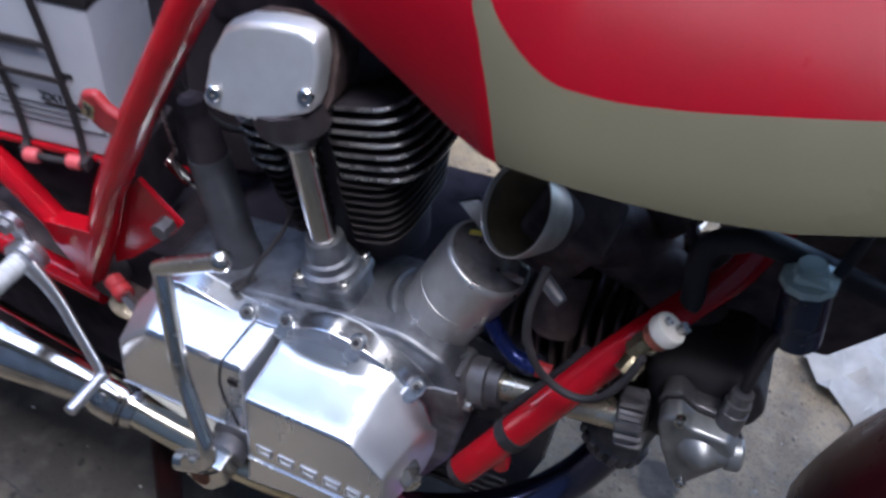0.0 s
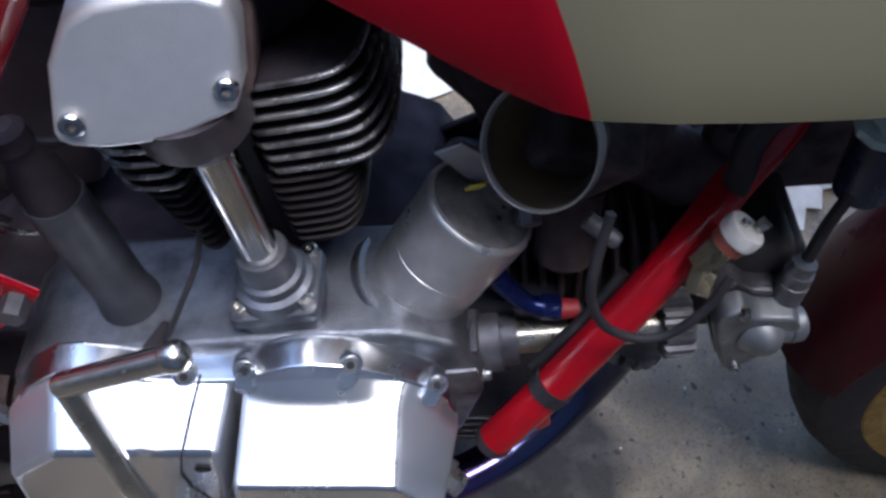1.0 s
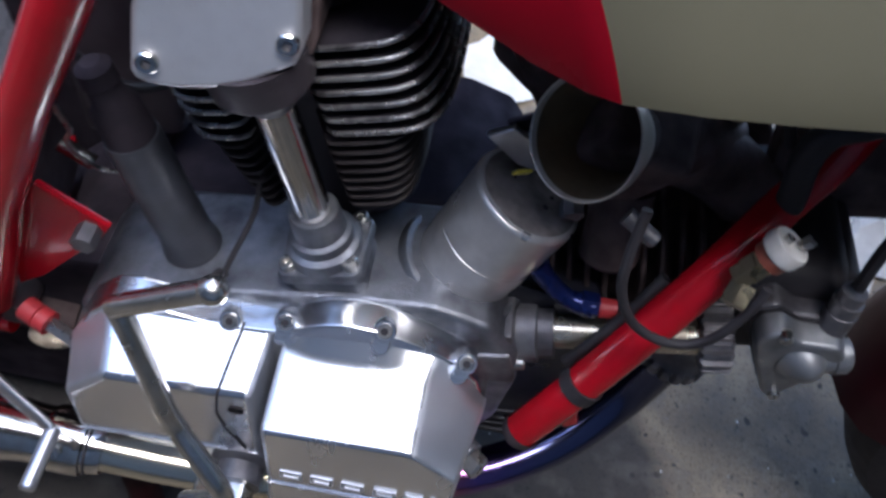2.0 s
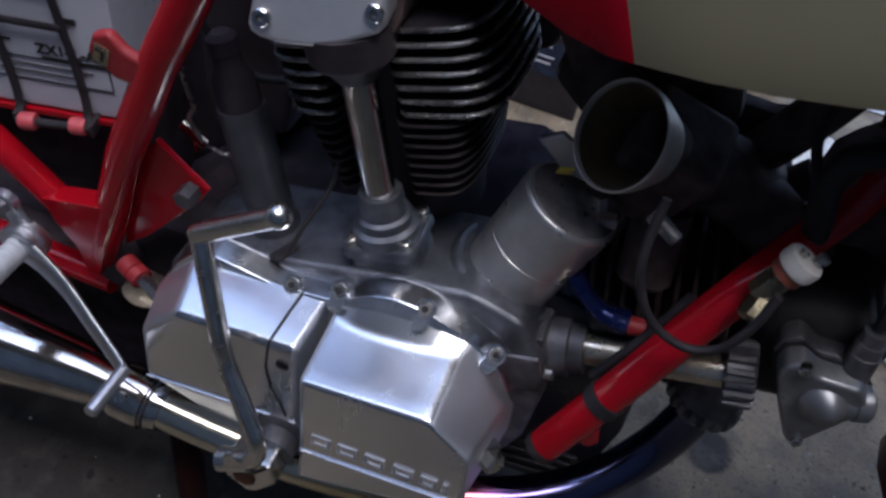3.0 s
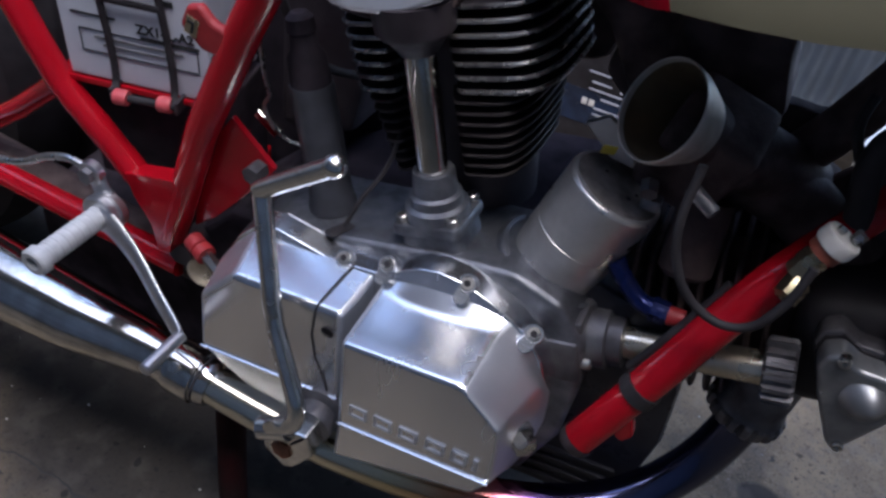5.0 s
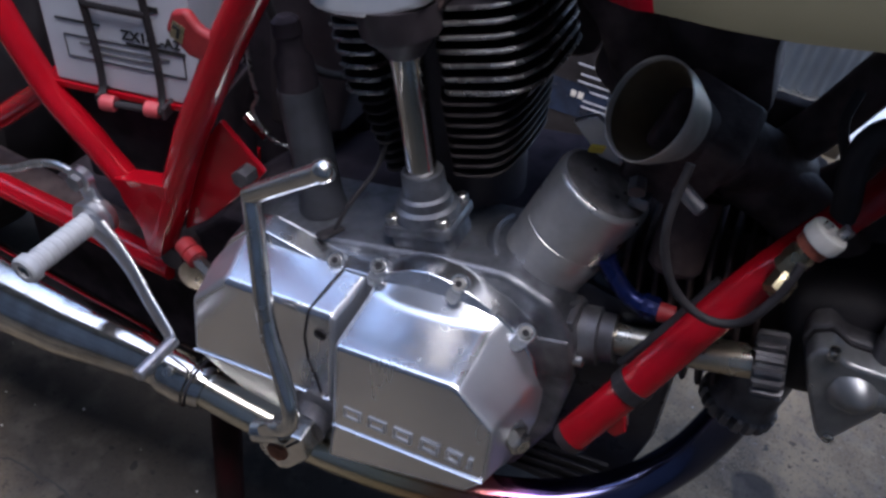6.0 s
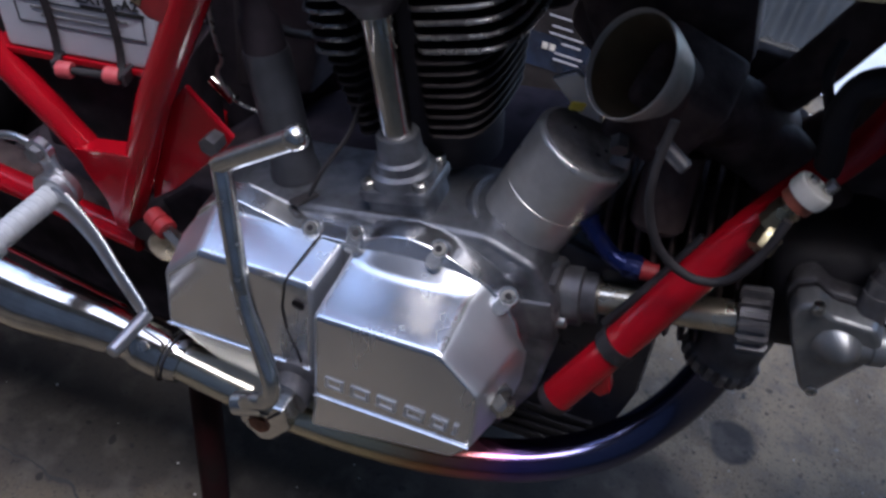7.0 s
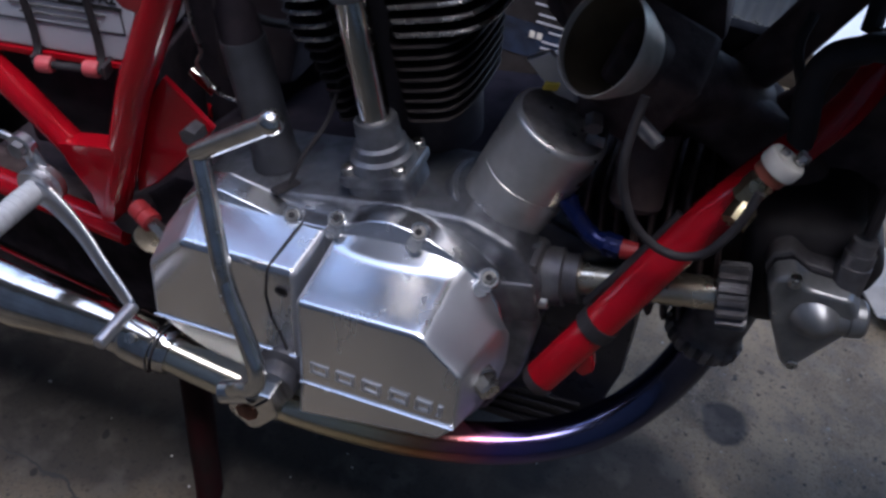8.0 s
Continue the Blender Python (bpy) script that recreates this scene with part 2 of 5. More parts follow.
def floor_concrete():
    """Worn garage concrete: pale and dark patches, grit, oil stains, a crack and shade painted under the machine."""
    m = bpy.data.materials.new("worn_concrete")
    m.use_nodes = True
    n, l = m.node_tree.nodes, m.node_tree.links
    b = n["Principled BSDF"]
    tc = n.new("ShaderNodeTexCoord")

    def noise_at(scale, detail=6.0):
        t = n.new("ShaderNodeTexNoise")
        t.inputs["Scale"].default_value, t.inputs["Detail"].default_value = scale, detail
        l.new(tc.outputs["Object"], t.inputs["Vector"])
        return t.outputs[0]

    def calc(op, a, c, d=None):
        k = n.new("ShaderNodeMath")
        k.operation = op
        for i, v in enumerate((a, c, d)):
            if v is None:
                continue
            if isinstance(v, (int, float)):
                k.inputs[i].default_value = v
            else:
                l.new(v, k.inputs[i])
        return k.outputs[0]

    def span(v, a, c):
        k = n.new("ShaderNodeMapRange")
        l.new(v, k.inputs[0])
        k.inputs[1].default_value, k.inputs[2].default_value = a, c
        return k.outputs[0]

    def blend(f, a, c):
        k = n.new("ShaderNodeMix")
        k.data_type = "RGBA"
        l.new(f, k.inputs[0])
        for i, v in ((6, a), (7, c)):
            if isinstance(v, tuple):
                k.inputs[i].default_value = (*v, 1)
            else:
                l.new(v, k.inputs[i])
        return k.outputs[2]

    col = blend(span(noise_at(6), 0.40, 0.62), (0.208, 0.165, 0.108), (0.078, 0.063, 0.044))
    col = blend(span(noise_at(38), 0.50, 0.68), col, (0.175, 0.142, 0.095))
    col = blend(span(noise_at(60, 5), 0.65, 0.70), col, (0.035, 0.034, 0.031))
    col = blend(span(noise_at(95, 2), 0.72, 0.75), col, (0.24, 0.235, 0.22))
    sep = n.new("ShaderNodeSeparateXYZ")
    l.new(tc.outputs["Object"], sep.inputs[0])
    wob = noise_at(14, 4)
    col = blend(calc("MULTIPLY", span(noise_at(48, 8), 0.52, 0.66), 0.40), col, (0.14, 0.126, 0.104))
    col = blend(calc("MULTIPLY", span(noise_at(150, 4), 0.60, 0.70), 0.6), col, (0.03, 0.028, 0.025))
    col = blend(calc("MULTIPLY", span(noise_at(330, 3), 0.50, 0.66), 0.35), col, (0.21, 0.19, 0.155))
    col = blend(calc("MULTIPLY", span(noise_at(260, 3), 0.56, 0.70), 0.55), col, (0.030, 0.028, 0.026))
    # One oil stain, shade painted under the machine, a dark patch by the wall.
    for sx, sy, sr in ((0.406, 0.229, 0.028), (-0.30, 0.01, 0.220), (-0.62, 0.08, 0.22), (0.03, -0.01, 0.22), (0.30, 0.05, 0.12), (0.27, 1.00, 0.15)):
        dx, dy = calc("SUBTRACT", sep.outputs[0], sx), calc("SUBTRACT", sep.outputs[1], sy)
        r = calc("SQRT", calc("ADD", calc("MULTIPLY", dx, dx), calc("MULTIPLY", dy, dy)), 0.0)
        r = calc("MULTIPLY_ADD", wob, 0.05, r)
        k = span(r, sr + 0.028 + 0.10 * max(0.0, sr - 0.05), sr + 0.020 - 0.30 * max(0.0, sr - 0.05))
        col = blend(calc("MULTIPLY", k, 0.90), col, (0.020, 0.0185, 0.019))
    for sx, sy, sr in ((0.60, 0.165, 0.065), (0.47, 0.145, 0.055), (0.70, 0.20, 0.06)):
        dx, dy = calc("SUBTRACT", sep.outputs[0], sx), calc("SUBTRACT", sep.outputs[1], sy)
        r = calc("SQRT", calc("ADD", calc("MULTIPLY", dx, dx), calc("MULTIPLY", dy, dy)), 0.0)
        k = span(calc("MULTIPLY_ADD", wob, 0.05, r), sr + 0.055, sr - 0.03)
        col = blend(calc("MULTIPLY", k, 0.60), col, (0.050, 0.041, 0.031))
    col = blend(calc("MULTIPLY", span(noise_at(24, 7), 0.50, 0.66), 0.45), col, (0.095, 0.085, 0.072))
    col = blend(calc("MULTIPLY", span(noise_at(120, 3), 0.60, 0.72), 0.5), col, (0.012, 0.0115, 0.012))
    pits = n.new("ShaderNodeTexVoronoi")
    pits.inputs["Scale"].default_value = 42.0
    l.new(tc.outputs["Object"], pits.inputs["Vector"])
    size = calc("MULTIPLY_ADD", noise_at(55, 1), 0.75, -0.27)
    pit = span(calc("SUBTRACT", pits.outputs["Distance"], size), 0.02, -0.05)
    pit = calc("MULTIPLY", pit, span(noise_at(7, 2), 0.40, 0.52))
    col = blend(calc("MULTIPLY", pit, 0.85), col, (0.014, 0.014, 0.014))
    line = calc("MULTIPLY_ADD", noise_at(9, 8), 0.09, sep.outputs[1])
    line = calc("MULTIPLY_ADD", sep.outputs[0], 0.12, line)
    off = calc("ABSOLUTE", calc("ADD", line, 0.153), 0.0)
    crack = span(off, 0.0022, 0.0008)
    col = blend(crack, col, (0.03, 0.03, 0.03))
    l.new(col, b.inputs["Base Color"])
    b.inputs["Roughness"].default_value = 0.75
    b.inputs["Specular IOR Level"].default_value = 0.25
    bp = n.new("ShaderNodeBump")
    bp.inputs["Strength"].default_value, bp.inputs["Distance"].default_value = 0.3, 0.0015
    l.new(calc("SUBTRACT", calc("SUBTRACT", noise_at(170, 5), crack), pit), bp.inputs["Height"])
    l.new(bp.outputs[0], b.inputs["Normal"])
    return m


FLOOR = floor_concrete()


# ---- mesh tools ----
def part(name, bm, mat, parent=None, label="", sharp=35.0, even=True):
    """One mesh object out of a bmesh, under its thing."""
    me = bpy.data.meshes.new(name)
    bmesh.ops.recalc_face_normals(bm, faces=bm.faces)
    bm.to_mesh(me)
    bm.free()
    for q in mat if isinstance(mat, (list, tuple)) else [mat]:
        me.materials.append(q)
    me.shade_smooth()
    me.set_sharp_from_angle(angle=radians(sharp))
    ob = new(name, me)
    ob.parent = parent
    if even:
        md = ob.modifiers.new("even_shading", "WEIGHTED_NORMAL")
        md.keep_sharp = True
    if label:
        tagged(ob, label)
    return ob


def thing(name, label, category, at=(0, 0, 0), group="", kind=""):
    ob = new(name)
    ob.location = at
    ob.empty_display_size = 0.05
    return tagged(ob, label, category, group, kind)


def bevel(bm, w, seg=2, ang=25.0):
    es = [e for e in bm.edges if len(e.link_faces) == 2 and e.calc_face_angle(0) > radians(ang)]
    bmesh.ops.bevel(bm, geom=es, offset=w, segments=seg, profile=0.5, affect="EDGES", clamp_overlap=True)
    return bm


def solid(verts, faces):
    bm = bmesh.new()
    vs = [bm.verts.new(v) for v in verts]
    for f in faces:
        bm.faces.new([vs[i] for i in f])
    bmesh.ops.recalc_face_normals(bm, faces=bm.faces)
    return bm


def prism(outline, y0, y1, shrink=1.0):
    """A plate with an outline in x and z, from y0 to y1; shrink scales the y1 side."""
    cx, cz = (sum(p[i] for p in outline) / len(outline) for i in (0, 1))
    n = len(outline)
    vs = [(x, y0, z) for x, z in outline] + [(cx + (x - cx) * shrink, y1, cz + (z - cz) * shrink) for x, z in outline]
    return solid(vs, [list(range(n)), list(range(2 * n - 1, n - 1, -1))] + [[i, (i + 1) % n, n + (i + 1) % n, n + i] for i in range(n)])


def box(size, at=(0, 0, 0), turn=(0, 0, 0)):
    bm = bmesh.new()
    bmesh.ops.create_cube(bm, size=1.0, matrix=pose(*at, *turn) @ Matrix.Diagonal((*size, 1)))
    return bm


def join(*bms):
    """Several closed pieces of one part in one bmesh."""
    out = bms[0]
    for b in bms[1:]:
        me = bpy.data.meshes.new("piece")
        b.to_mesh(me)
        b.free()
        out.from_mesh(me)
        bpy.data.meshes.remove(me)
    return out


def frame_on(axis):
    a = Vector(axis).normalized()
    s = a.orthogonal().normalized()
    return a, s, a.cross(s)


def lathe(profile, at, axis, n=32, notch=None):
    """Turned solid: profile of (along, radius) from the point at along the axis."""
    a, s, t = frame_on(axis)
    bm, rings = bmesh.new(), []
    at = Vector(at)
    for h, r in profile:
        if r < 1e-6:
            rings.append([bm.verts.new(at + a * h)])
        else:
            rings.append([bm.verts.new(at + a * h + (s * math.cos(q) + t * math.sin(q)) * r * (notch(i) if notch else 1)) for i, q in enumerate([2 * math.pi * i / n for i in range(n)])])
    for p, q in zip(rings, rings[1:]):
        for i in range(n):
            j = (i + 1) % n
            if len(p) == 1 and len(q) > 1:
                bm.faces.new([p[0], q[i], q[j]])
            elif len(q) == 1 and len(p) > 1:
                bm.faces.new([p[i], q[0], p[j]])
            elif len(p) > 1:
                bm.faces.new([p[i], q[i], q[j], p[j]])
    return bm


def smooth_path(pts, per=6):
    """A rounded line through the points."""
    p = [Vector(q) for q in pts]
    p = [2 * p[0] - p[1], *p, 2 * p[-1] - p[-2]]
    out = []
    for i in range(1, len(p) - 2):
        for k in range(per):
            u = k / per
            out.append(0.5 * (2 * p[i] + (p[i + 1] - p[i - 1]) * u + (2 * p[i - 1] - 5 * p[i] + 4 * p[i + 1] - p[i + 2]) * u * u + (3 * p[i] - p[i - 1] - 3 * p[i + 1] + p[i + 2]) * u ** 3))
    return out + [p[-2]]


def tube(pts, r, n=16, flat=1.0, side=None):
    """A pipe along the points, with one radius or one for each point; flat squashes it across side."""
    pts = [Vector(p) for p in pts]
    rs = r if isinstance(r, (list, tuple)) else [r] * len(pts)
    bm, rings = bmesh.new(), []
    s = None
    for i, p in enumerate(pts):
        d = (pts[min(i + 1, len(pts) - 1)] - pts[max(i - 1, 0)]).normalized()
        if s is None:
            s = (Vector(side) - d * d.dot(Vector(side))).normalized() if side else d.orthogonal().normalized()
        else:
            s = (s - d * d.dot(s)).normalized()
        t = d.cross(s)
        rings.append([bm.verts.new(p + (s * math.cos(q) * flat + t * math.sin(q)) * rs[i]) for q in [2 * math.pi * k / n for k in range(n)]])
    for a, b in zip(rings, rings[1:]):
        for i in range(n):
            bm.faces.new([a[i], a[(i + 1) % n], b[(i + 1) % n], b[i]])
    bm.faces.new(rings[0])
    bm.faces.new(rings[-1][::-1])
    return bm


def spread(rs, n):
    """Radii for a smoothed path, drawn out from a few."""
    return [float(v) for v in np.interp(np.linspace(0, len(rs) - 1, n), range(len(rs)), rs)]


def socket_bolt(at, axis, r=0.0055, h=0.006):
    a = Vector(axis).normalized()
    return lathe([(-0.004, r), (h - 0.0008, r), (h, r - 0.0008), (h, r * 0.46), (h * 0.45, r * 0.46), (h * 0.45, 0)], Vector(at), a, 18)


def hex_bolt(at, axis, r=0.008, h=0.006):
    return bevel(lathe([(-0.003, 0), (-0.003, r), (h, r), (h, 0)], at, axis, 6), 0.0008, 1)


def fin(center, axis, across, wx, wy, thick, corner):
    """One cooling fin: a rounded plate square to the axis, with a rounded rim."""
    a = Vector(axis).normalized()
    u = (Vector(across) - a * a.dot(Vector(across))).normalized()
    v = a.cross(u)
    ring = []
    for sx, sy, q0 in ((1, 1, 0), (-1, 1, 90), (-1, -1, 180), (1, -1, 270)):
        for k in range(7):
            q = radians(q0 + 15 * k)
            ring.append(((wx - corner) * sx + corner * math.cos(q), (wy - corner) * sy + corner * math.sin(q)))
    bm = bmesh.new()
    levels = [(-thick / 2, -0.0012), (-thick / 4, 0.0), (thick / 4, 0.0), (thick / 2, -0.0012)]
    loops = []
    for h, grow in levels:
        loops.append([bm.verts.new(Vector(center) + a * h + u * (x * (1 + grow / wx)) + v * (y * (1 + grow / wy))) for x, y in ring])
    m = len(ring)
    for p, q in zip(loops, loops[1:]):
        for i in range(m):
            f = bm.faces.new([p[i], p[(i + 1) % m], q[(i + 1) % m], q[i]])
            f.material_index = 1
    bm.faces.new(loops[0][::-1])
    bm.faces.new(loops[-1])
    return bm


def lobed_fin(center, axis, across, wx, wy, thick, dip):
    """One cooling fin of the upright cylinder: two rounded lobes with a gap between them behind the shaft tower."""
    a = Vector(axis).normalized()
    u = (Vector(across) - a * a.dot(Vector(across))).normalized()
    v = a.cross(u)
    ring = []
    for k in range(49):
        t = math.sin(math.pi * (k / 48 - 0.5))
        y = -wy * (1 - abs(t) ** 9) ** 0.33
        ring.append((wx * t, y * (1 - 0.42 * math.exp(-((wx * t - dip) / 0.0195) ** 4))))
    for k in range(1, 24):
        q = math.pi * k / 24
        ring.append((wx * math.copysign(abs(math.cos(q)) ** 0.45, math.cos(q)), wy * 0.55 * math.sin(q) ** 0.6))
    bm, loops, m = bmesh.new(), [], len(ring)
    for h, inset in ((-0.5, 0.0020), (-0.46, 0.0012), (-0.35, 0.00055), (-0.18, 0.00012), (0.0, 0.0), (0.18, 0.00012), (0.35, 0.00055), (0.46, 0.0012), (0.5, 0.0020)):
        loops.append([bm.verts.new(Vector(center) + a * (h * thick) + u * (x * (1 - inset / wx)) + v * (y * (1 - inset / wy))) for x, y in ring])
    for p, q in zip(loops, loops[1:]):
        for i in range(m):
            bm.faces.new([p[i], p[(i + 1) % m], q[(i + 1) % m], q[i]]).material_index = 1
    bm.faces.new(loops[0][::-1])
    bm.faces.new(loops[-1])
    return bm


# ---- the setting ----
def sheet(name, verts, mat, label):
    ob = part(name, solid(verts, [list(range(len(verts)))]), mat)
    return tagged(ob, label, name.split("_")[0], kind="structure")


sheet("ground", [(-400, -400, 0), (400, -400, 0), (400, 400, 0), (-400, 400, 0)], FLOOR, "worn grey concrete garage floor with oil stains, a crack and shade painted under the motorcycle")
FENCE_Y = 1.12


DOOR_W, DOOR_E = 0.452, 1.95            # the doorway in the steel wall


def corrugated_sheet(name, x0, x1):
    bm = bmesh.new()
    lo, hi = [], []
    n = int((x1 - x0) / 0.0042)
    for i in range(n + 1):
        x = x0 + (x1 - x0) * i / n
        y = FENCE_Y + 0.006 * math.sin(2 * math.pi * x / 0.040)
        lo.append(bm.verts.new((x, y, 0.100)))
        hi.append(bm.verts.new((x, y, 2.38)))
    for i in range(n):
        bm.faces.new([lo[i], lo[i + 1], hi[i + 1], hi[i]])
    bmesh.ops.solidify(bm, geom=bm.faces, thickness=0.0015)
    tagged(part(name, bm, STEEL, sharp=60), "grey corrugated steel sheet wall above a bottom rail", "wall", kind="structure")
    w, c = x1 - x0, (x0 + x1) / 2
    tagged(part("trim", bevel(box((w, 0.030, 0.022), (c, FENCE_Y, 0.090)), 0.004), ZINC), "pale steel rail along the foot of the wall", "rail", kind="structure")
    tagged(part("plinth", bevel(box((w, 0.05, 0.079), (c, FENCE_Y, 0.0395)), 0.004), WOOD), "brown boards under the corrugated wall", "plinth", kind="structure")


corrugated_sheet("wall_north_1", -3.2, DOOR_W)
corrugated_sheet("wall_north_2", DOOR_E, 3.2)
tagged(part("lintel", box((DOOR_E - DOOR_W, 0.06, 0.25), ((DOOR_W + DOOR_E) / 2, FENCE_Y, 2.255)), BOARD), "grey board lintel over the doorway", "lintel", kind="structure")
YARD = material("bright_yard_concrete", (0.62, 0.62, 0.61), (0.52, 0.52, 0.51), 0.85, 0.0, 6, 90, 0.4)
tagged(part("pavement_north", solid([(-6, FENCE_Y + 0.03, 0.004), (6, FENCE_Y + 0.03, 0.004), (6, 6, 0.004), (-6, 6, 0.004)], [(0, 1, 2, 3)]), YARD), "pale concrete yard outside the open doorway", "pavement", kind="structure")
tagged(part("wall_south", box((6.4, 0.1, 2.46), (0, -1.75, 1.23)), PLY), "plain grey hardboard wall of the garage", "wall", kind="structure")
tagged(part("wall_west", box((0.1, 2.84, 2.5), (-3.2, -0.33, 1.25)), BOARD), "plain grey board wall of the garage", "wall", kind="structure")
tagged(part("wall_east", box((0.1, 2.84, 2.5), (3.2, -0.33, 1.25)), BOARD), "plain grey board wall of the garage", "wall", kind="structure")
BAY = (-3.0, 0.9, -0.80, 1.06)           # the open bays: west, east, south, north
tagged(part("ceiling", join(box((6.5, BAY[2] + 1.80, 0.08), (0, (BAY[2] - 1.80) / 2, 2.42)), box((6.5, 0.22, 0.08), (0, BAY[3] + 0.11, 2.42)),
            box((3.25 - BAY[1], BAY[3] - BAY[2], 0.08), ((3.25 + BAY[1]) / 2, (BAY[2] + BAY[3]) / 2, 2.42)), box((0.25, BAY[3] - BAY[2], 0.08), (-3.125, (BAY[2] + BAY[3]) / 2, 2.42))), BOARD), "plain grey board roof with two open bays", "ceiling", kind="structure")
tagged(part("beam", box((0.10, BAY[3] - BAY[2], 0.12), (-1.72, (BAY[2] + BAY[3]) / 2, 2.40)), BOARD), "grey roof beam between the two open bays", "beam", kind="structure")

# ---- the motorcycle ----
bike = thing("motorcycle", "half-stripped red and cream sports motorcycle with a polished twin-cylinder engine", "motorcycle")
REAR = Vector((-0.2588, 0, 0.9659))     # the upright cylinder's axis
FRONT = Vector((0.9659, 0, 0.2588))     # the forward cylinder's axis
MID = 0.085                             # the machine's middle plane

# crankcase
case_outline = [(-0.172, 0.30), (-0.166, 0.335), (-0.148, 0.366), (-0.122, 0.380), (-0.05, 0.396), (0.03, 0.418), (0.085, 0.429), (0.125, 0.418), (0.150, 0.388), (0.158, 0.35), (0.156, 0.28), (0.135, 0.215), (0.10, 0.190), (-0.09, 0.185), (-0.15, 0.235)]
crankcase = part("crankcase", bevel(prism(case_outline, -0.030, 0.060), 0.006, 3), CAST, bike, "grey cast alloy crankcase")
# the far half is coloured much darker than the cast near half
part("far_half", bevel(prism([(x * 0.97, 0.003 + z * 0.98) for x, z in case_outline], 0.058, 0.20), 0.006, 2), FLANKBLACK, crankcase, "near-black far half of the crankcase")
sump = part("sump", bevel(prism([(0.02, 0.160), (0.10, 0.150), (0.190, 0.158), (0.228, 0.205), (0.236, 0.28), (0.230, 0.345), (0.205, 0.41), (0.13, 0.42), (0.05, 0.30)], 0.008, 0.16), 0.008, 2), COILBLACK, bike, "dark oily front of the crankcase")
for k in range(4):
    part("sump_fin", bevel(box((0.150 - 0.004 * k, 0.014, 0.004), (0.132 + 0.004 * k, 0.0115, 0.172 + 0.0145 * k), (0, -7, 0)), 0.0015, 2), COILBLACK, sump)
part("engine_slot", bevel(box((0.011, 0.024, 0.004), (-0.0655, -0.022, 0.3935), (0, -12, -25)), 0.0015, 1), RUBBER, crankcase, "black slot in the crankcase top")

# clutch cover: flange, forward block with raised marks, rear block
flange_outline = [(-0.167, 0.326), (-0.146, 0.369), (-0.128, 0.389), (-0.11, 0.394), (-0.085, 0.391), (-0.06, 0.387), (-0.035, 0.391), (-0.010, 0.3955), (0.003, 0.407), (0.0185, 0.4172), (0.034, 0.4220), (0.050, 0.4218), (0.0665, 0.4186), (0.086, 0.4117), (0.101, 0.4040), (0.1115, 0.3975), (0.127, 0.3790), (0.1375, 0.353), (0.139, 0.30), (0.130, 0.25), (0.113, 0.205), (0.08, 0.185), (-0.03, 0.18), (-0.10, 0.19), (-0.155, 0.245), (-0.169, 0.29)]
cover = part("clutch_cover", bevel(prism(flange_outline, -0.027, -0.0505, 0.985), 0.0022, 3), POLISHED, bike, "polished alloy clutch cover with two raised blocks")
part("case_rim", tube(smooth_path([(x * 0.998, -0.0290, 0.300 + (z - 0.300) * 0.985) for x, z in flange_outline[3:18]], 3), 0.0020, 8), CAST, crankcase, "raised rim round the cover")
YF = -0.114


def rounded_line(keys, widths, seg=6):
    """A polyline through the keys, its inner corners rounded by the widths."""
    keys = [Vector(k) for k in keys]
    line = [keys[0]]
    for p, k, q, w in zip(keys, keys[1:], keys[2:], widths):
        a = k + (p - k).normalized() * min(w, 0.45 * (p - k).length)
        b = k + (q - k).normalized() * min(w, 0.45 * (q - k).length)
        line += [a.lerp(k, i / seg).lerp(k.lerp(b, i / seg), i / seg) for i in range(seg + 1)]
    return line + [keys[-1]]


def between(a, b, n):
    return [Vector(a).lerp(Vector(b), i / n) for i in range(n + 1)]


# the block's lines from its foot up to the brow under the rim: each runs from the rear flank over the front to the fore flank
BROW = [(-0.0095, -0.045, 0.388), (-0.0085, -0.0492, 0.3910), (0.0158, -0.0492, 0.4010), (0.0420, -0.0492, 0.4058), (0.0640, -0.0492, 0.4085), (0.0945, -0.0492, 0.4050), (0.1180, -0.0492, 0.3860), (0.1350, -0.0492, 0.3560), (0.1385, -0.044, 0.345)]
HOLLOW = [(-0.0105, -0.045, 0.378), (-0.0088, -0.0590, 0.3862), (0.0154, -0.0631, 0.3892), (0.0419, -0.0649, 0.3934), (0.0622, -0.0648, 0.3968), (0.0890, -0.0625, 0.4014), (0.1112, -0.0642, 0.3876), (0.1333, -0.0660, 0.3714), (0.1400, -0.044, 0.335)]
EDGE = [(-0.0110, -0.043, 0.350)] + between((-0.009, YF, 0.378), (0.088, -0.1165, 0.394), 4) + [(0.105, -0.118, 0.3815), (0.122, -0.1195, 0.369), (0.1420, -0.044, 0.310)]
RIDGE = [(-0.0110, -0.043, 0.270)] + between((-0.006, YF, 0.284), (0.092, -0.1192, 0.304), 4) + [(0.109, -0.1201, 0.3075), (0.126, -0.1210, 0.311), (0.1380, -0.044, 0.270)]
LOW = [(-0.0110, -0.043, 0.225)] + between((-0.006, -0.117, 0.243), (0.088, -0.1212, 0.2815), 4) + [(0.101, -0.1219, 0.2867), (0.114, -0.1225, 0.292), (0.1300, -0.044, 0.235)]
UNDER = [(-0.0110, -0.043, 0.195)] + between((-0.011, -0.043, 0.195), (0.092, -0.043, 0.203), 4) + [(0.105, -0.043, 0.204), (0.118, -0.043, 0.205), (0.118, -0.043, 0.205)]


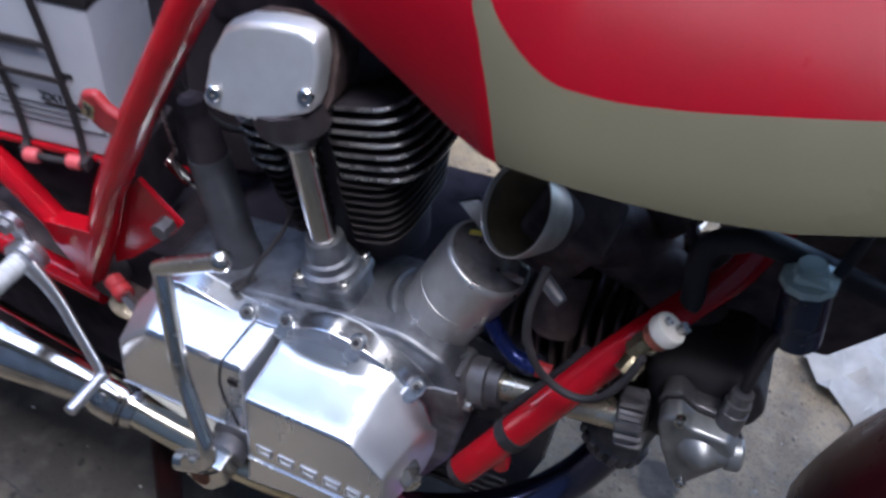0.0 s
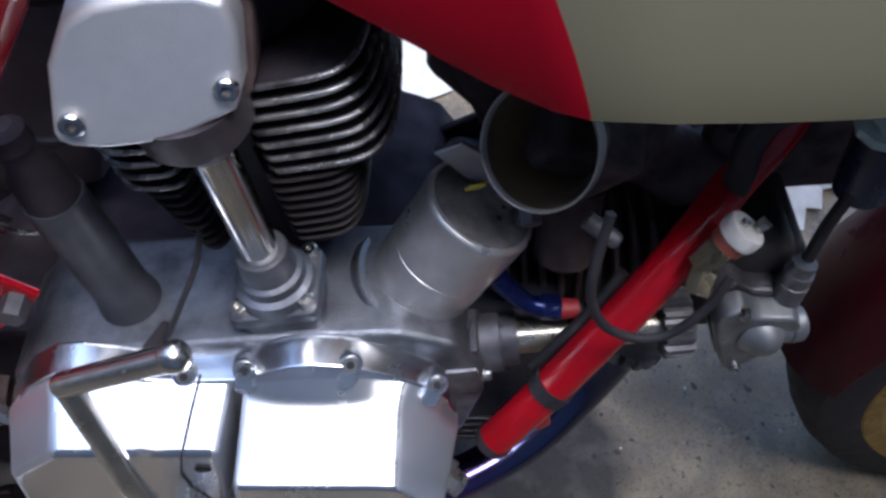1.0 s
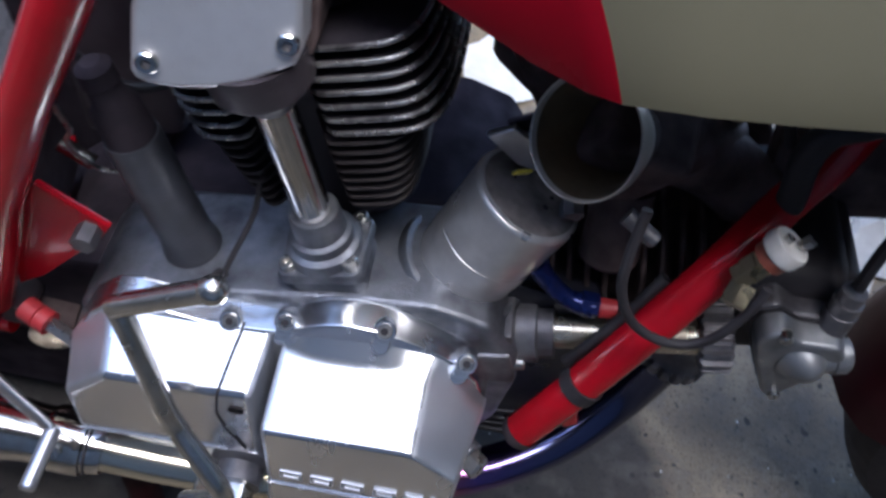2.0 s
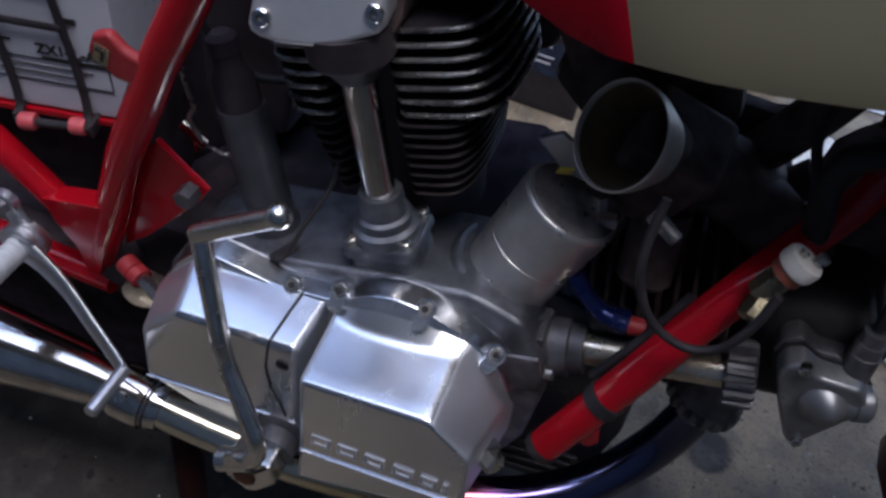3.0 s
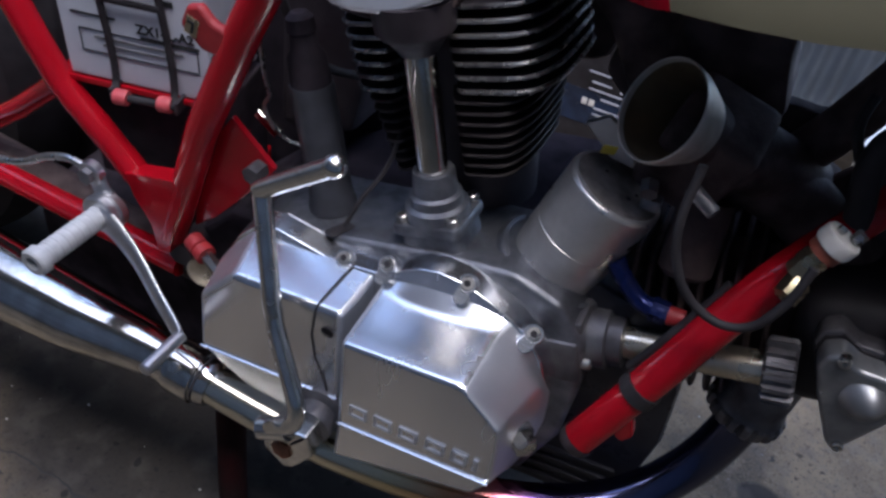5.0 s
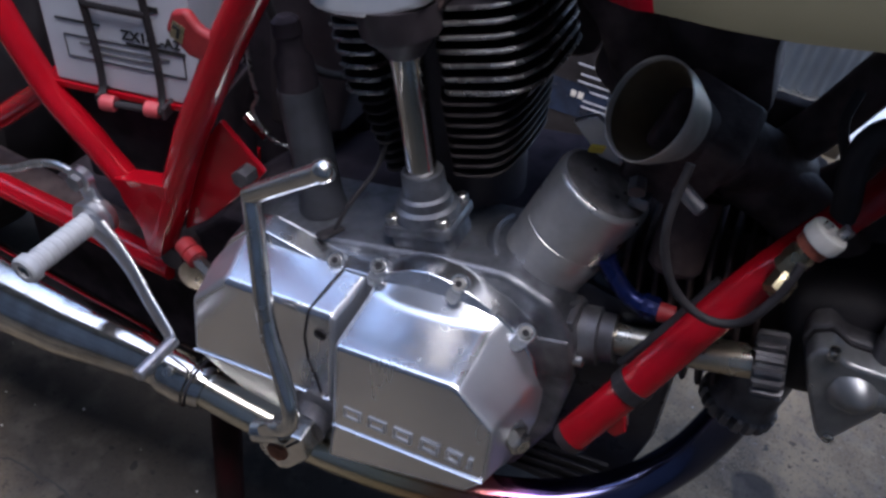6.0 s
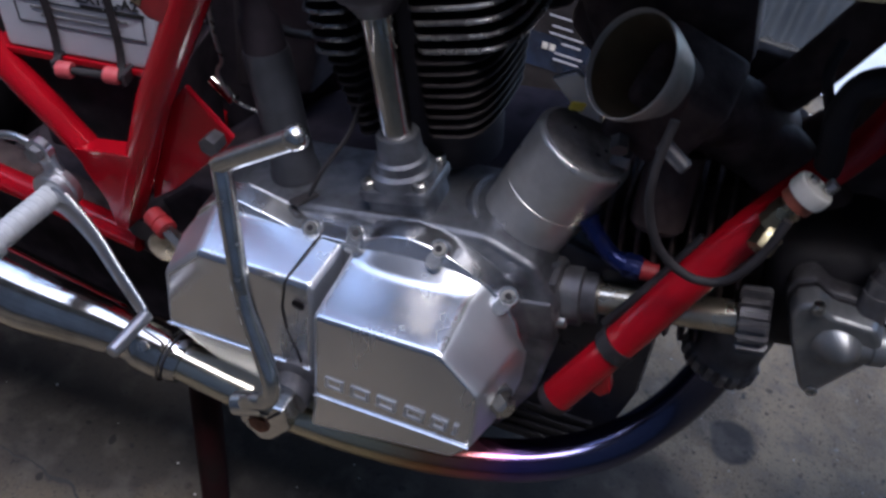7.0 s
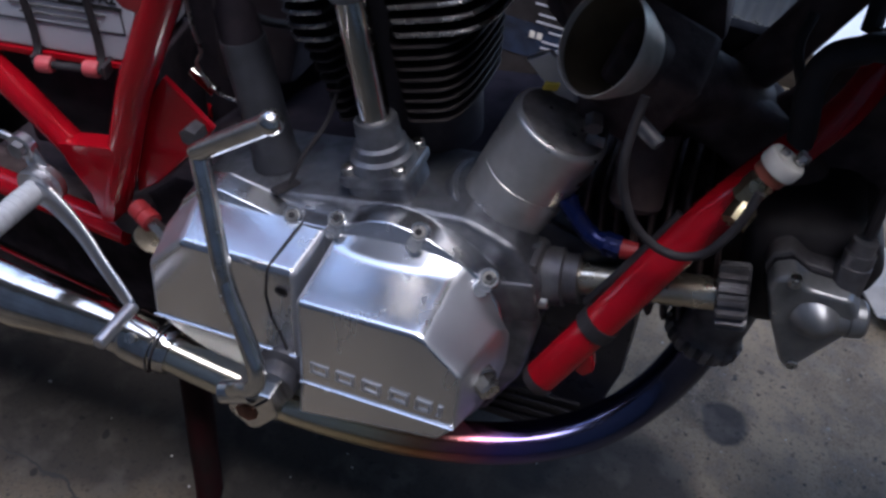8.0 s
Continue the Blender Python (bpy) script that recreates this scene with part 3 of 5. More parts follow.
def block_skin():
    soft = (0.0048, 0.010, 0.010, 0.010, 0.0060, 0.010, 0.0048)
    lines = [rounded_line(k, soft) for k in (UNDER, LOW, RIDGE, EDGE, HOLLOW, BROW)]
    crown = Vector((0.0001, 0.0002, -0.0009))        # the top is slightly dished by polishing
    columns = [rounded_line([*c[:4], c[3].lerp(c[4], 0.5) + crown, *c[4:]], (0.003, 0.0026, 0.0044, 0.022, 0.0052)) for c in zip(*lines)]
    bm = bmesh.new()
    grid = [[bm.verts.new(p) for p in c] for c in columns]
    for a, b in zip(grid, grid[1:]):
        for i in range(len(a) - 1):
            bm.faces.new([a[i], b[i], b[i + 1], a[i + 1]])
    bmesh.ops.remove_doubles(bm, verts=bm.verts, dist=0.00002)
    return bm

def flanks(bm):
    """The end faces are less polished than the front and the top."""
    bm.normal_update()
    for f in bm.faces:
        f.material_index = int(abs(f.normal.x) > 0.30 or f.normal.z < -0.12)
    return bm


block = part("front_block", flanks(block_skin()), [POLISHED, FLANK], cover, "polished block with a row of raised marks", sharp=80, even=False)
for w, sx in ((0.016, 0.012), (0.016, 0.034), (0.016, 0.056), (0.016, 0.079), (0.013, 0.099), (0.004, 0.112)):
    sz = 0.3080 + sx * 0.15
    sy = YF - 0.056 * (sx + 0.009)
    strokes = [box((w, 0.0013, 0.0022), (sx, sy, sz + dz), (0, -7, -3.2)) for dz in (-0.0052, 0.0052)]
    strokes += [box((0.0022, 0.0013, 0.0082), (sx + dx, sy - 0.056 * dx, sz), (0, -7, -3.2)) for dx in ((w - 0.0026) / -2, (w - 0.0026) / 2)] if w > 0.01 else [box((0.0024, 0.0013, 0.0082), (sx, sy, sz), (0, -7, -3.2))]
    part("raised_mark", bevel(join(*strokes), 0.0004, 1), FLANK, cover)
part("ridge_line", tube([(-0.005, YF - 0.0006, 0.2845), (0.125, -0.1220, 0.311)], 0.0013, 8), POLISHED, cover)
YR = -0.095
rear_v = [(-0.118, YR, 0.372), (-0.020, YR, 0.383), (-0.016, YR, 0.285), (-0.156, YR, 0.268), (-0.151, YR, 0.333),
          (-0.10, -0.082, 0.208), (-0.018, -0.082, 0.222), (-0.140, -0.082, 0.24),
          (-0.128, -0.043, 0.384), (-0.016, -0.043, 0.391), (-0.016, -0.045, 0.20), (-0.10, -0.045, 0.19), (-0.155, -0.045, 0.24), (-0.168, -0.045, 0.325), (-0.150, -0.045, 0.367),
          (-0.1232, -0.0690, 0.3773), (-0.0180, -0.0690, 0.3863)]
rear_f = [(0, 1, 2, 3, 4), (3, 2, 6, 5, 7), (0, 15, 16, 1), (15, 8, 9, 16), (0, 4, 13, 14, 8, 15), (4, 3, 7, 12, 13), (7, 5, 11, 12), (5, 6, 10, 11), (1, 16, 9, 10, 6, 2), (8, 14, 13, 12, 11, 10, 9)]
part("rear_block", flanks(bevel(solid(rear_v, rear_f), 0.0055, 5, 12)), [POLISHED, FLANK], cover, "polished block beside the kick starter")
part("ridge_line", tube([(-0.154, YR - 0.0006, 0.2685), (-0.018, YR - 0.0006, 0.2852)], 0.0013, 8), POLISHED, cover)
part("plug_hole", lathe([(0, 0.0), (0, 0.0048), (0.002, 0.0055), (0.0025, 0.0048), (0.0012, 0.004), (0.0012, 0)], (-0.030, YR + 0.001, 0.360), (0, -1, 0), 20), RUBBER, cover, "small dark hole")
part("joint_line", tube([(-0.0365, -0.0450, 0.3905), (-0.0395, -0.070, 0.3858), (-0.041, -0.090, 0.3822), (-0.0415, -0.0942, 0.3798), (-0.042, -0.0956, 0.3735), (-0.044, -0.0956, 0.349), (-0.040, -0.0956, 0.325), (-0.032, -0.0956, 0.306), (-0.027, -0.0956, 0.290)], 0.0008, 6), RUBBER, cover, "thin dark joint between the covers")
SLANT, SLIDE = Vector((0, -0.68, 0.73)), Vector((0, -0.73, -0.68))    # the spot faces of the cover bolts
for bx, by, bz, lean in ((-0.0462, -0.0490, 0.3935, 0.0), (-0.0085, -0.0490, 0.4070, 0.0), (0.0565, -0.0490, 0.4218, -0.1), (0.1142, -0.0510, 0.4036, -0.35)):
    at = Vector((bx, by, bz)) - SLANT * 0.0022
    slide = (SLIDE + Vector((lean, 0, 0))).normalized()
    pad_at = at + slide * 0.0105 - SLANT * 0.0010
    web = bevel(box((0.0118, 0.0110, 0.012), at + slide * 0.0055 - SLANT * 0.0072, (43, 0, 0)), 0.0008, 1)
    boss = part("bolt_boss", join(lathe([(-0.014, 0.0), (-0.014, 0.0086), (-0.0012, 0.0078), (-0.0002, 0.0070), (-0.0006, 0.0)], at, SLANT, 28), lathe([(-0.014, 0.0), (-0.014, 0.0070), (-0.0012, 0.0062), (-0.0004, 0.0054), (-0.0006, 0.0)], pad_at, SLANT, 24), web), POLISHED, cover)
    part("bolt", socket_bolt(at - SLANT * 0.0010, SLANT, 0.0053, 0.0022), ZINC, boss)
    part("socket", lathe([(0, 0), (0, 0.0030), (0.0030, 0.0028), (0.0030, 0)], at - SLANT * 0.0012, SLANT, 6), RUBBER, boss, "dark hexagon socket")
part("rear_bolt", socket_bolt((-0.108, -0.0450, 0.3865), (0, -1, 0)), ZINC, cover)
drain = part("drain_plug", bevel(lathe([(-0.02, 0.0095), (0.008, 0.0095), (0.010, 0.0075), (0.010, 0.0)], (0.1345, -0.088, 0.333), (0.75, -0.6, 0.1), 6), 0.001, 1), ZINC, bike, "shiny hexagonal plug")
part("drain_collar", lathe([(-0.012, 0.0125), (-0.002, 0.0125), (-0.001, 0.010)], (0.1345, -0.088, 0.333), (0.75, -0.6, 0.1), 24), CAST, drain)

# bevel tower of the upright cylinder
tlo = Vector((0, 0, 0.46))
tower = part("bevel_tower", tube([tlo - REAR * 0.02, tlo + REAR * 0.125], 0.0118, 28), CHROME, bike, "chrome tube over the vertical bevel shaft")
base = tlo - REAR * 0.038 + Vector((0, 0, 0.001))
LEAN = Vector((-0.342, 0, 0.940))       # the upright cylinder's fins stand square to this
across = Vector((0.940, 0, 0.342))


def plate_on(c, a, hx, hy, h, r):
    return fin(c + a * (h / 2), a, (1, 0, 0), hx, hy, h, r)


foot = part("tower_foot", join(plate_on(base, LEAN, 0.0295, 0.026, 0.009, 0.007),
            lathe([(0.008, 0.0), (0.008, 0.026), (0.018, 0.025), (0.020, 0.021), (0.027, 0.0205), (0.029, 0.0175), (0.046, 0.0165), (0.0475, 0.0155), (0.0475, 0.012), (0.040, 0.0)], base, REAR, 36)),
            [CAST, CAST], tower, "stepped cast collar at the tower's foot")
part("tower_seat", plate_on(base - LEAN * 0.022, LEAN, 0.0265, 0.023, 0.0225, 0.008), [CAST, CAST], tower, "raised cast seat under the collar")
for sx in (-0.0215, 0.0215):
    for sy in (-0.0185, 0.0185):
        part("bolt", socket_bolt(base + across * sx + Vector((0, sy + 0.002, 0)) + LEAN * 0.008, LEAN, 0.0055, 0.007), ZINC, foot)

# upright cylinder with its cooling fins
cyl0 = Vector((0.014, MID, 0.410))
cyl_axis = (Vector((-0.034, MID, 0.640)) - cyl0).normalized()
cylinder = part("rear_cylinder", lathe([(0, 0.0), (0, 0.046), (0.10, 0.050), (0.24, 0.056), (0.25, 0.05), (0.25, 0)], cyl0, cyl_axis, 40), BLACK, bike, "black upright cylinder with thin cooling fins")
FIN_MID = Vector((-0.0065, MID, 0.5350))
for k in range(-1, 14):
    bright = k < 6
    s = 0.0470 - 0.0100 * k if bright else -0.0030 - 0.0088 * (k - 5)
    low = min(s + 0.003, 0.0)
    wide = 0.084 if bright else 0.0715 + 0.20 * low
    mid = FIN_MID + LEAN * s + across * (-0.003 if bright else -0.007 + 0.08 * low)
    # upper fins have bright metal edges, lower ones dark matt edges
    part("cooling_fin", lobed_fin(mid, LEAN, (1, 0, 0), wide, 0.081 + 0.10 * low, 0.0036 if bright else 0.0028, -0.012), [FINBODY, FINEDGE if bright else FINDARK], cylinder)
part("cylinder_head", bevel(box((0.165, 0.150, 0.09), Vector((-0.046, MID + 0.008, 0.672)), (0, -15, 0)), 0.015, 3), FLANKBLACK, cylinder)

# bevel box of the upright head: polished cap over a dark housing
cap_outline = [(-0.0862, 0.5930), (-0.0843, 0.6242), (-0.0761, 0.6444), (-0.0628, 0.6528), (-0.0406, 0.6578), (-0.0210, 0.6595), (-0.0085, 0.6562), (-0.0032, 0.6427), (-0.0014, 0.6158), (-0.0041, 0.6057), (-0.0130, 0.6010), (-0.0263, 0.5940), (-0.0441, 0.5885), (-0.0637, 0.5860), (-0.0780, 0.5866), (-0.0840, 0.5890)]


def leaning(bm, z0, k):
    """Leans a front face back towards its top."""
    for v in bm.verts:
        v.co.y += (v.co.z - z0) * k + (v.co.x + 0.045) * 0.12
    return bm


rocker = part("bevel_cap", leaning(bevel(prism([(x - 0.05 * (x + 0.086), z) for x, z in cap_outline], -0.008, -0.027, 0.965), 0.0040, 4, 50), 0.60, 0.28), BLASTED, bike, "satin-polished alloy cap over the bevel gears")
part("cap_housing", leaning(bevel(prism([(x * 0.97 - 0.001, 0.622 + (z - 0.628) * 1.10) for x, z in cap_outline], 0.062, -0.006), 0.004, 2), 0.60, 0.28), MATTDARK, rocker, "dark housing behind the cap")
part("tower_collar", lathe([(0.006, 0.0), (0.006, 0.0135), (0.010, 0.0160), (0.016, 0.0205), (0.020, 0.0255), (0.024, 0.0285), (0.044, 0.0300), (0.044, 0)], tlo + REAR * 0.096, REAR, 28), BLACK, rocker, "grimy black neck over the shaft tube")
for x, z, y in ((-0.0762, 0.6005, -0.0305), (-0.0130, 0.6180, -0.0178)):
    part("bolt", socket_bolt((x, y, z), (0.1, -1, 0.25), 0.0056, 0.0035), CHROME, rocker, "chrome socket bolt")
    part("socket", lathe([(0, 0), (0, 0.0026), (0.0022, 0.0026), (0.0022, 0)], (x, y, z), (0.1, -1, 0.25), 6), DARKCAST, rocker, "grey hexagon socket")

# dark breather canister behind the kick lever
b0, b1 = Vector((-0.089, 0.008, 0.388)), Vector((-0.1135, 0.008, 0.489))
breather = part("breather_canister", lathe([(0, 0.0), (0, 0.0205), (0.006, 0.0200), (0.012, 0.0184), (0.022, 0.0180), (0.108, 0.0176), (0.112, 0.0168), (0.113, 0.0)], b0, b1 - b0, 36), material("dark_grey_paint", (0.055, 0.057, 0.068), (0.032, 0.033, 0.040), 0.42, 0.0, 40, 500, 0.15), bike, "dark grey canister with a black neck")
part("neck", lathe([(0.110, 0.0), (0.110, 0.0162), (0.134, 0.0150), (0.140, 0.0110), (0.152, 0.0098), (0.154, 0.0112), (0.164, 0.0105), (0.168, 0.006), (0.168, 0)], b0, b1 - b0, 28), FLANKBLACK, breather)
part("cable", tube(smooth_path([(-0.058, -0.028, 0.405), (-0.050, -0.022, 0.43), (-0.040, 0.0, 0.455), (-0.04, 0.02, 0.48)]), 0.0019, 8), RUBBER, breather)

# points canister between the cylinders
pa = Vector((0.3159, 0.0628, 1.0)).normalized()
p0 = Vector((0.1283, 0.028, 0.495)) - pa * 0.0925
can = part("points_canister", lathe([(0.002, 0.0), (0.002, 0.0362), (0.026, 0.0364), (0.0275, 0.0370), (0.0440, 0.0370), (0.0444, 0.0365), (0.0456, 0.0365), (0.0460, 0.0372), (0.0895, 0.0374), (0.0918, 0.0368), (0.0932, 0.0352), (0.0938, 0.0338), (0.0938, 0.0)], p0, pa, 56), DULL, bike, "satin alloy points canister with a rounded rim")
STAINED = material("stained_alloy", (0.30, 0.27, 0.25), (0.13, 0.115, 0.105), 0.55, 0.35, 60, 500, 0.2)
part("canister_top", lathe([(0.0936, 0.0), (0.0936, 0.0334), (0.0944, 0.0328), (0.0944, 0.0)], p0, pa, 40), STAINED, can, "stained brown top")
part("top_screw", lathe([(0.094, 0.0), (0.094, 0.0042), (0.0975, 0.0036), (0.0975, 0.0)], p0 + Vector((-0.004, -0.012, -0.0025)), pa, 16), DARKCAST, can)
for dx, dy, r in ((0.010, -0.008, 0.0022), (0.014, 0.002, 0.0016), (-0.012, 0.006, 0.0014)):
    part("vent_hole", lathe([(0.0942, 0.0), (0.0942, r), (0.0948, r * 0.9), (0.0948, 0.0)], p0 + Vector((dx, dy, -0.32 * dx - 0.06 * dy)), pa, 12), RUBBER, can, "small dark hole")
part("canister_seat", lathe([(-0.03, 0.0), (-0.03, 0.052), (0.004, 0.0495), (0.008, 0.0465), (0.0085, 0.0430), (0.004, 0.0405), (0.004, 0.03)], p0, pa, 48), CAST, can, "cast seat in the crankcase")
part("canister_lug", bevel(box((0.014, 0.012, 0.010), p0 + pa * 0.096 + Vector((0.025, -0.008, 0))), 0.002, 2), CAST, can)

# carburettor with its open bell mouth
ba = Vector((-0.66, -0.61, 0.44)).normalized()
bc = Vector((0.1395, 0.005, 0.5755))
carb = part("carburettor", join(lathe([(-0.16, 0.0), (-0.16, 0.026), (-0.06, 0.028), (-0.055, 0.024)], bc, ba, 28),
            bevel(box((0.060, 0.055, 0.085), (0.172, 0.050, 0.535), (20, 15, 0)), 0.008, 3),
            lathe([(-0.01, 0), (-0.01, 0.020), (0.045, 0.020), (0.05, 0.015), (0.05, 0)], (0.190, 0.045, 0.49), (0.1, -0.4, -1), 24)), MATTDARK, bike, "dark carburettor body")
part("bell_mouth", lathe([(-0.030, 0.0256), (-0.022, 0.0288), (-0.016, 0.0312), (-0.010, 0.0333), (-0.002, 0.0347), (0.0008, 0.0347), (0.0012, 0.0343), (0.0006, 0.0336), (-0.003, 0.0328), (-0.003, 0.0338)], bc, ba, 48), BELL, carb, "stained alloy bell mouth with a bare rim")
part("bell_cone", lathe([(-0.062, 0.020), (-0.045, 0.0215), (-0.028, 0.0258), (-0.0155, 0.0311)], bc, ba, 48), MATTDARK, carb, "dark outside of the bell")
# the throat is a darker brown than the rim
part("bell_inside", lathe([(-0.0022, 0.0334), (-0.008, 0.0316), (-0.022, 0.0268), (-0.040, 0.0222), (-0.050, 0.0205), (-0.052, 0.0)], bc, ba, 48), BELLIN, carb, "dark brown throat")
part("carb_bracket", bevel(prism([(0.092, 0.532), (0.107, 0.543), (0.120, 0.535), (0.134, 0.510), (0.116, 0.512)], 0.033, 0.038), 0.001, 1), SATIN, carb, "small bright alloy bracket")
part("idle_screw", lathe([(0, 0), (0, 0.0055), (0.020, 0.0050), (0.022, 0.004), (0.022, 0)], (0.175, -0.012, 0.541), (0.85, -0.45, -0.25), 14), DARKCAST, carb, "tarnished screw")
part("float_nut", hex_bolt((0.150, 0.005, 0.520), (0.2, -0.9, -0.3), 0.0065, 0.007), DARKCAST, carb)
part("yellow_tag", bevel(box((0.010, 0.002, 0.010), (0.116, 0.012, 0.531), (30, 0, 20)), 0.0005, 1), YELLOW, carb, "small yellow tag")

# forward cylinder, its bevel tower and head
f0 = Vector((0.150, MID, 0.372))
fcyl = part("front_cylinder", lathe([(0, 0.0), (0, 0.048), (0.15, 0.052), (0.16, 0)], f0, FRONT, 36), MATTDARK, bike, "black forward cylinder with cooling fins")
for k in range(10):
    s = 0.012 + 0.0125 * k
    part("cooling_fin", fin(f0 + FRONT * s, FRONT, (0, 0, 1), 0.060 + 0.10 * s, 0.058 + 0.06 * s, 0.004, 0.035), [MATTDARK, MATTDARK], fcyl)
part("front_head", bevel(box((0.080, 0.145, 0.10), f0 + FRONT * 0.175 + Vector((0, 0, 0.018)), (0, -15, 0)), 0.018, 3), RUBBER, fcyl)
ft = Vector((0.165, 0.0, 0.3805))
FDIR = Vector((0.953, 0, 0.304))
ftower = part("front_bevel_tower", tube([ft, ft + FDIR * 0.122], 0.0125, 28), OILED, bike, "chrome tube over the forward bevel shaft")
part("shaft_collar", lathe([(-0.045, 0.0), (-0.045, 0.030), (-0.020, 0.030), (-0.018, 0.024), (0.000, 0.024), (0.001, 0.020), (0.012, 0.020), (0.013, 0.0)], ft, FDIR, 32), DARKCAST, ftower, "cast collar at the crankcase")
part("shaft_housing", join(lathe([(-0.075, 0.0), (-0.075, 0.040), (-0.050, 0.039), (-0.046, 0.034), (-0.040, 0.033), (-0.036, 0.0)], ft, FDIR, 32), bevel(box((0.026, 0.050, 0.012), ft + FDIR * -0.035 + Vector((0, 0.0, 0.026)), (0, -17, 0)), 0.003, 2), bevel(box((0.030, 0.014, 0.040), ft + FDIR * -0.030 + Vector((0, -0.026, -0.004)), (0, -17, 0)), 0.004, 2)), DARKCAST, ftower, "bumpy cast housing of the shaft")
for q in (200, 255, 310):
    part("bolt", socket_bolt(ft + FDIR * -0.018 + Vector((0, 0.025 * math.cos(radians(q)), 0.025 * math.sin(radians(q)))), FDIR, 0.005, 0.012), ZINC, ftower)
part("slotted_nut", lathe([(0.111, 0.0), (0.111, 0.0215), (0.113, 0.0250), (0.131, 0.0250), (0.133, 0.0225), (0.133, 0.0)], ft, FDIR, 96, lambda i: 0.86 if i % 6 < 3 else 1.0), DARKCAST, ftower, "dark slotted nut")
fb = [(x + 0.004, z + 0.003) for x, z in ((0.289, 0.46), (0.299, 0.467), (0.313, 0.46), (0.341, 0.462), (0.352, 0.45), (0.352, 0.432), (0.344, 0.41), (0.335, 0.386), (0.33, 0.379), (0.323, 0.383), (0.299, 0.424), (0.288, 0.448))]
fbox = part("front_bevel_box", bevel(prism([(x - 0.004, z + 0.004) for x, z in fb], 0.060, -0.002), 0.004, 2), DARKCAST, bike, "dark bevel box on the forward head")
part("gasket", prism([(x + (x - 0.325) * 0.03, z + (z - 0.43) * 0.03) for x, z in fb], 0.0, -0.003), RUBBER, fbox, "dark joint under the cap")
part("front_cap", bevel(prism(fb, -0.001, -0.020, 0.93), 0.0035, 3), ALLOY, fbox, "satin alloy cap with a domed boss")
part("dome", lathe([(-0.002, 0.0175), (0.002, 0.0150), (0.007, 0.0118), (0.0115, 0.0076), (0.0135, 0.003), (0.0138, 0.0)], (0.332, -0.0190, 0.439), (0.30, -1, 0.15), 32), ALLOY, fbox)
part("drive_hub", bevel(lathe([(0, 0.0), (0, 0.0125), (0.018, 0.0125), (0.0185, 0.0138), (0.0275, 0.0138), (0.0295, 0.0120), (0.0295, 0)], (0.332, -0.0130, 0.438), (0.95, 0.18, 0.16), 28), 0.001, 1), ALLOY, fbox)
for x, z in ((0.3065, 0.4645), (0.3345, 0.3925)):
    part("bolt", socket_bolt((x, -0.019, z), (0, -1, 0), 0.0042, 0.004), ZINC, fbox)
part("tacho_drive", join(lathe([(0, 0), (0, 0.0105), (0.026, 0.0105), (0.027, 0.008), (0.045, 0.008), (0.045, 0)], (0.342, -0.002, 0.452), (-0.10, 0.12, 0.95), 20), lathe([(0.026, 0.0), (0.026, 0.0098), (0.036, 0.0098), (0.036, 0)], (0.342, -0.002, 0.452), (-0.10, 0.12, 0.95), 12)), DARKCAST, fbox, "drive housing with a knurled nut")
part("drive_cable", tube(smooth_path([(0.337, 0.004, 0.500), (0.334, 0.010, 0.54), (0.345, 0.025, 0.60), (0.35, 0.05, 0.68)]), 0.0042, 10), RUBBER, fbox)
part("head_cover", bevel(prism([(0.336, 0.440), (0.352, 0.430), (0.366, 0.436), (0.368, 0.460), (0.352, 0.485), (0.330, 0.485)], 0.12, 0.022), 0.008, 3), RUBBER, fbox)

# exhaust: finned nut, header, silencer
nut_at, nut_ax = Vector((0.284, 0.035, 0.345)), Vector((-0.10, -0.10, -1)).normalized()
hpath = smooth_path([(0.285, 0.037, 0.350), (0.282, 0.032, 0.308), (0.265, 0.018, 0.258), (0.228, -0.010, 0.220), (0.168, -0.042, 0.202), (0.09, -0.068, 0.197), (0.0, -0.084, 0.199), (-0.08, -0.089, 0.204), (-0.168, -0.090, 0.213)], 7)
header = part("exhaust_header", tube(hpath, 0.0190, 28), HEAT, bike, "heat-blued steel header pipe")
part("port_body", lathe([(-0.050, 0.026), (-0.006, 0.027), (0.001, 0.030), (0.002, 0.020)], nut_at, nut_ax, 40), DARKCAST, header, "dark exhaust port")
part("finned_nut", lathe([(0.001, 0.020), (0.001, 0.0300), (0.003, 0.0320), (0.012, 0.0320), (0.014, 0.0300), (0.016, 0.0195)], nut_at, nut_ax, 72, lambda i: 0.88 if i % 4 == 0 else 1.0), DARKCAST, header, "dark finned exhaust nut")
spath = [(-0.146, -0.090, 0.2107), (-0.154, -0.090, 0.2115), (-0.205, -0.090, 0.216), (-0.225, -0.090, 0.2155), (-0.30, -0.092, 0.213), (-0.42, -0.094, 0.218), (-0.80, -0.100, 0.248), (-0.82, -0.100, 0.250)]
silencer = part("silencer", tube(spath, [0.0215, 0.0235, 0.0240, 0.0265, 0.034, 0.040, 0.042, 0.036], 36), CHROME, bike, "chrome megaphone silencer")
part("inlet_ring", lathe([(0, 0.0235), (0.001, 0.0262), (0.008, 0.0268), (0.026, 0.0270), (0.030, 0.0262), (0.032, 0.0250)], (-0.160, -0.090, 0.2121), (-1, 0, 0.085), 36), CHROME, silencer, "chrome clamp ring")
part("ring_bolt", hex_bolt((-0.176, -0.106, 0.2340), (0, -0.7, 0.7), 0.005, 0.005), ZINC, silencer)
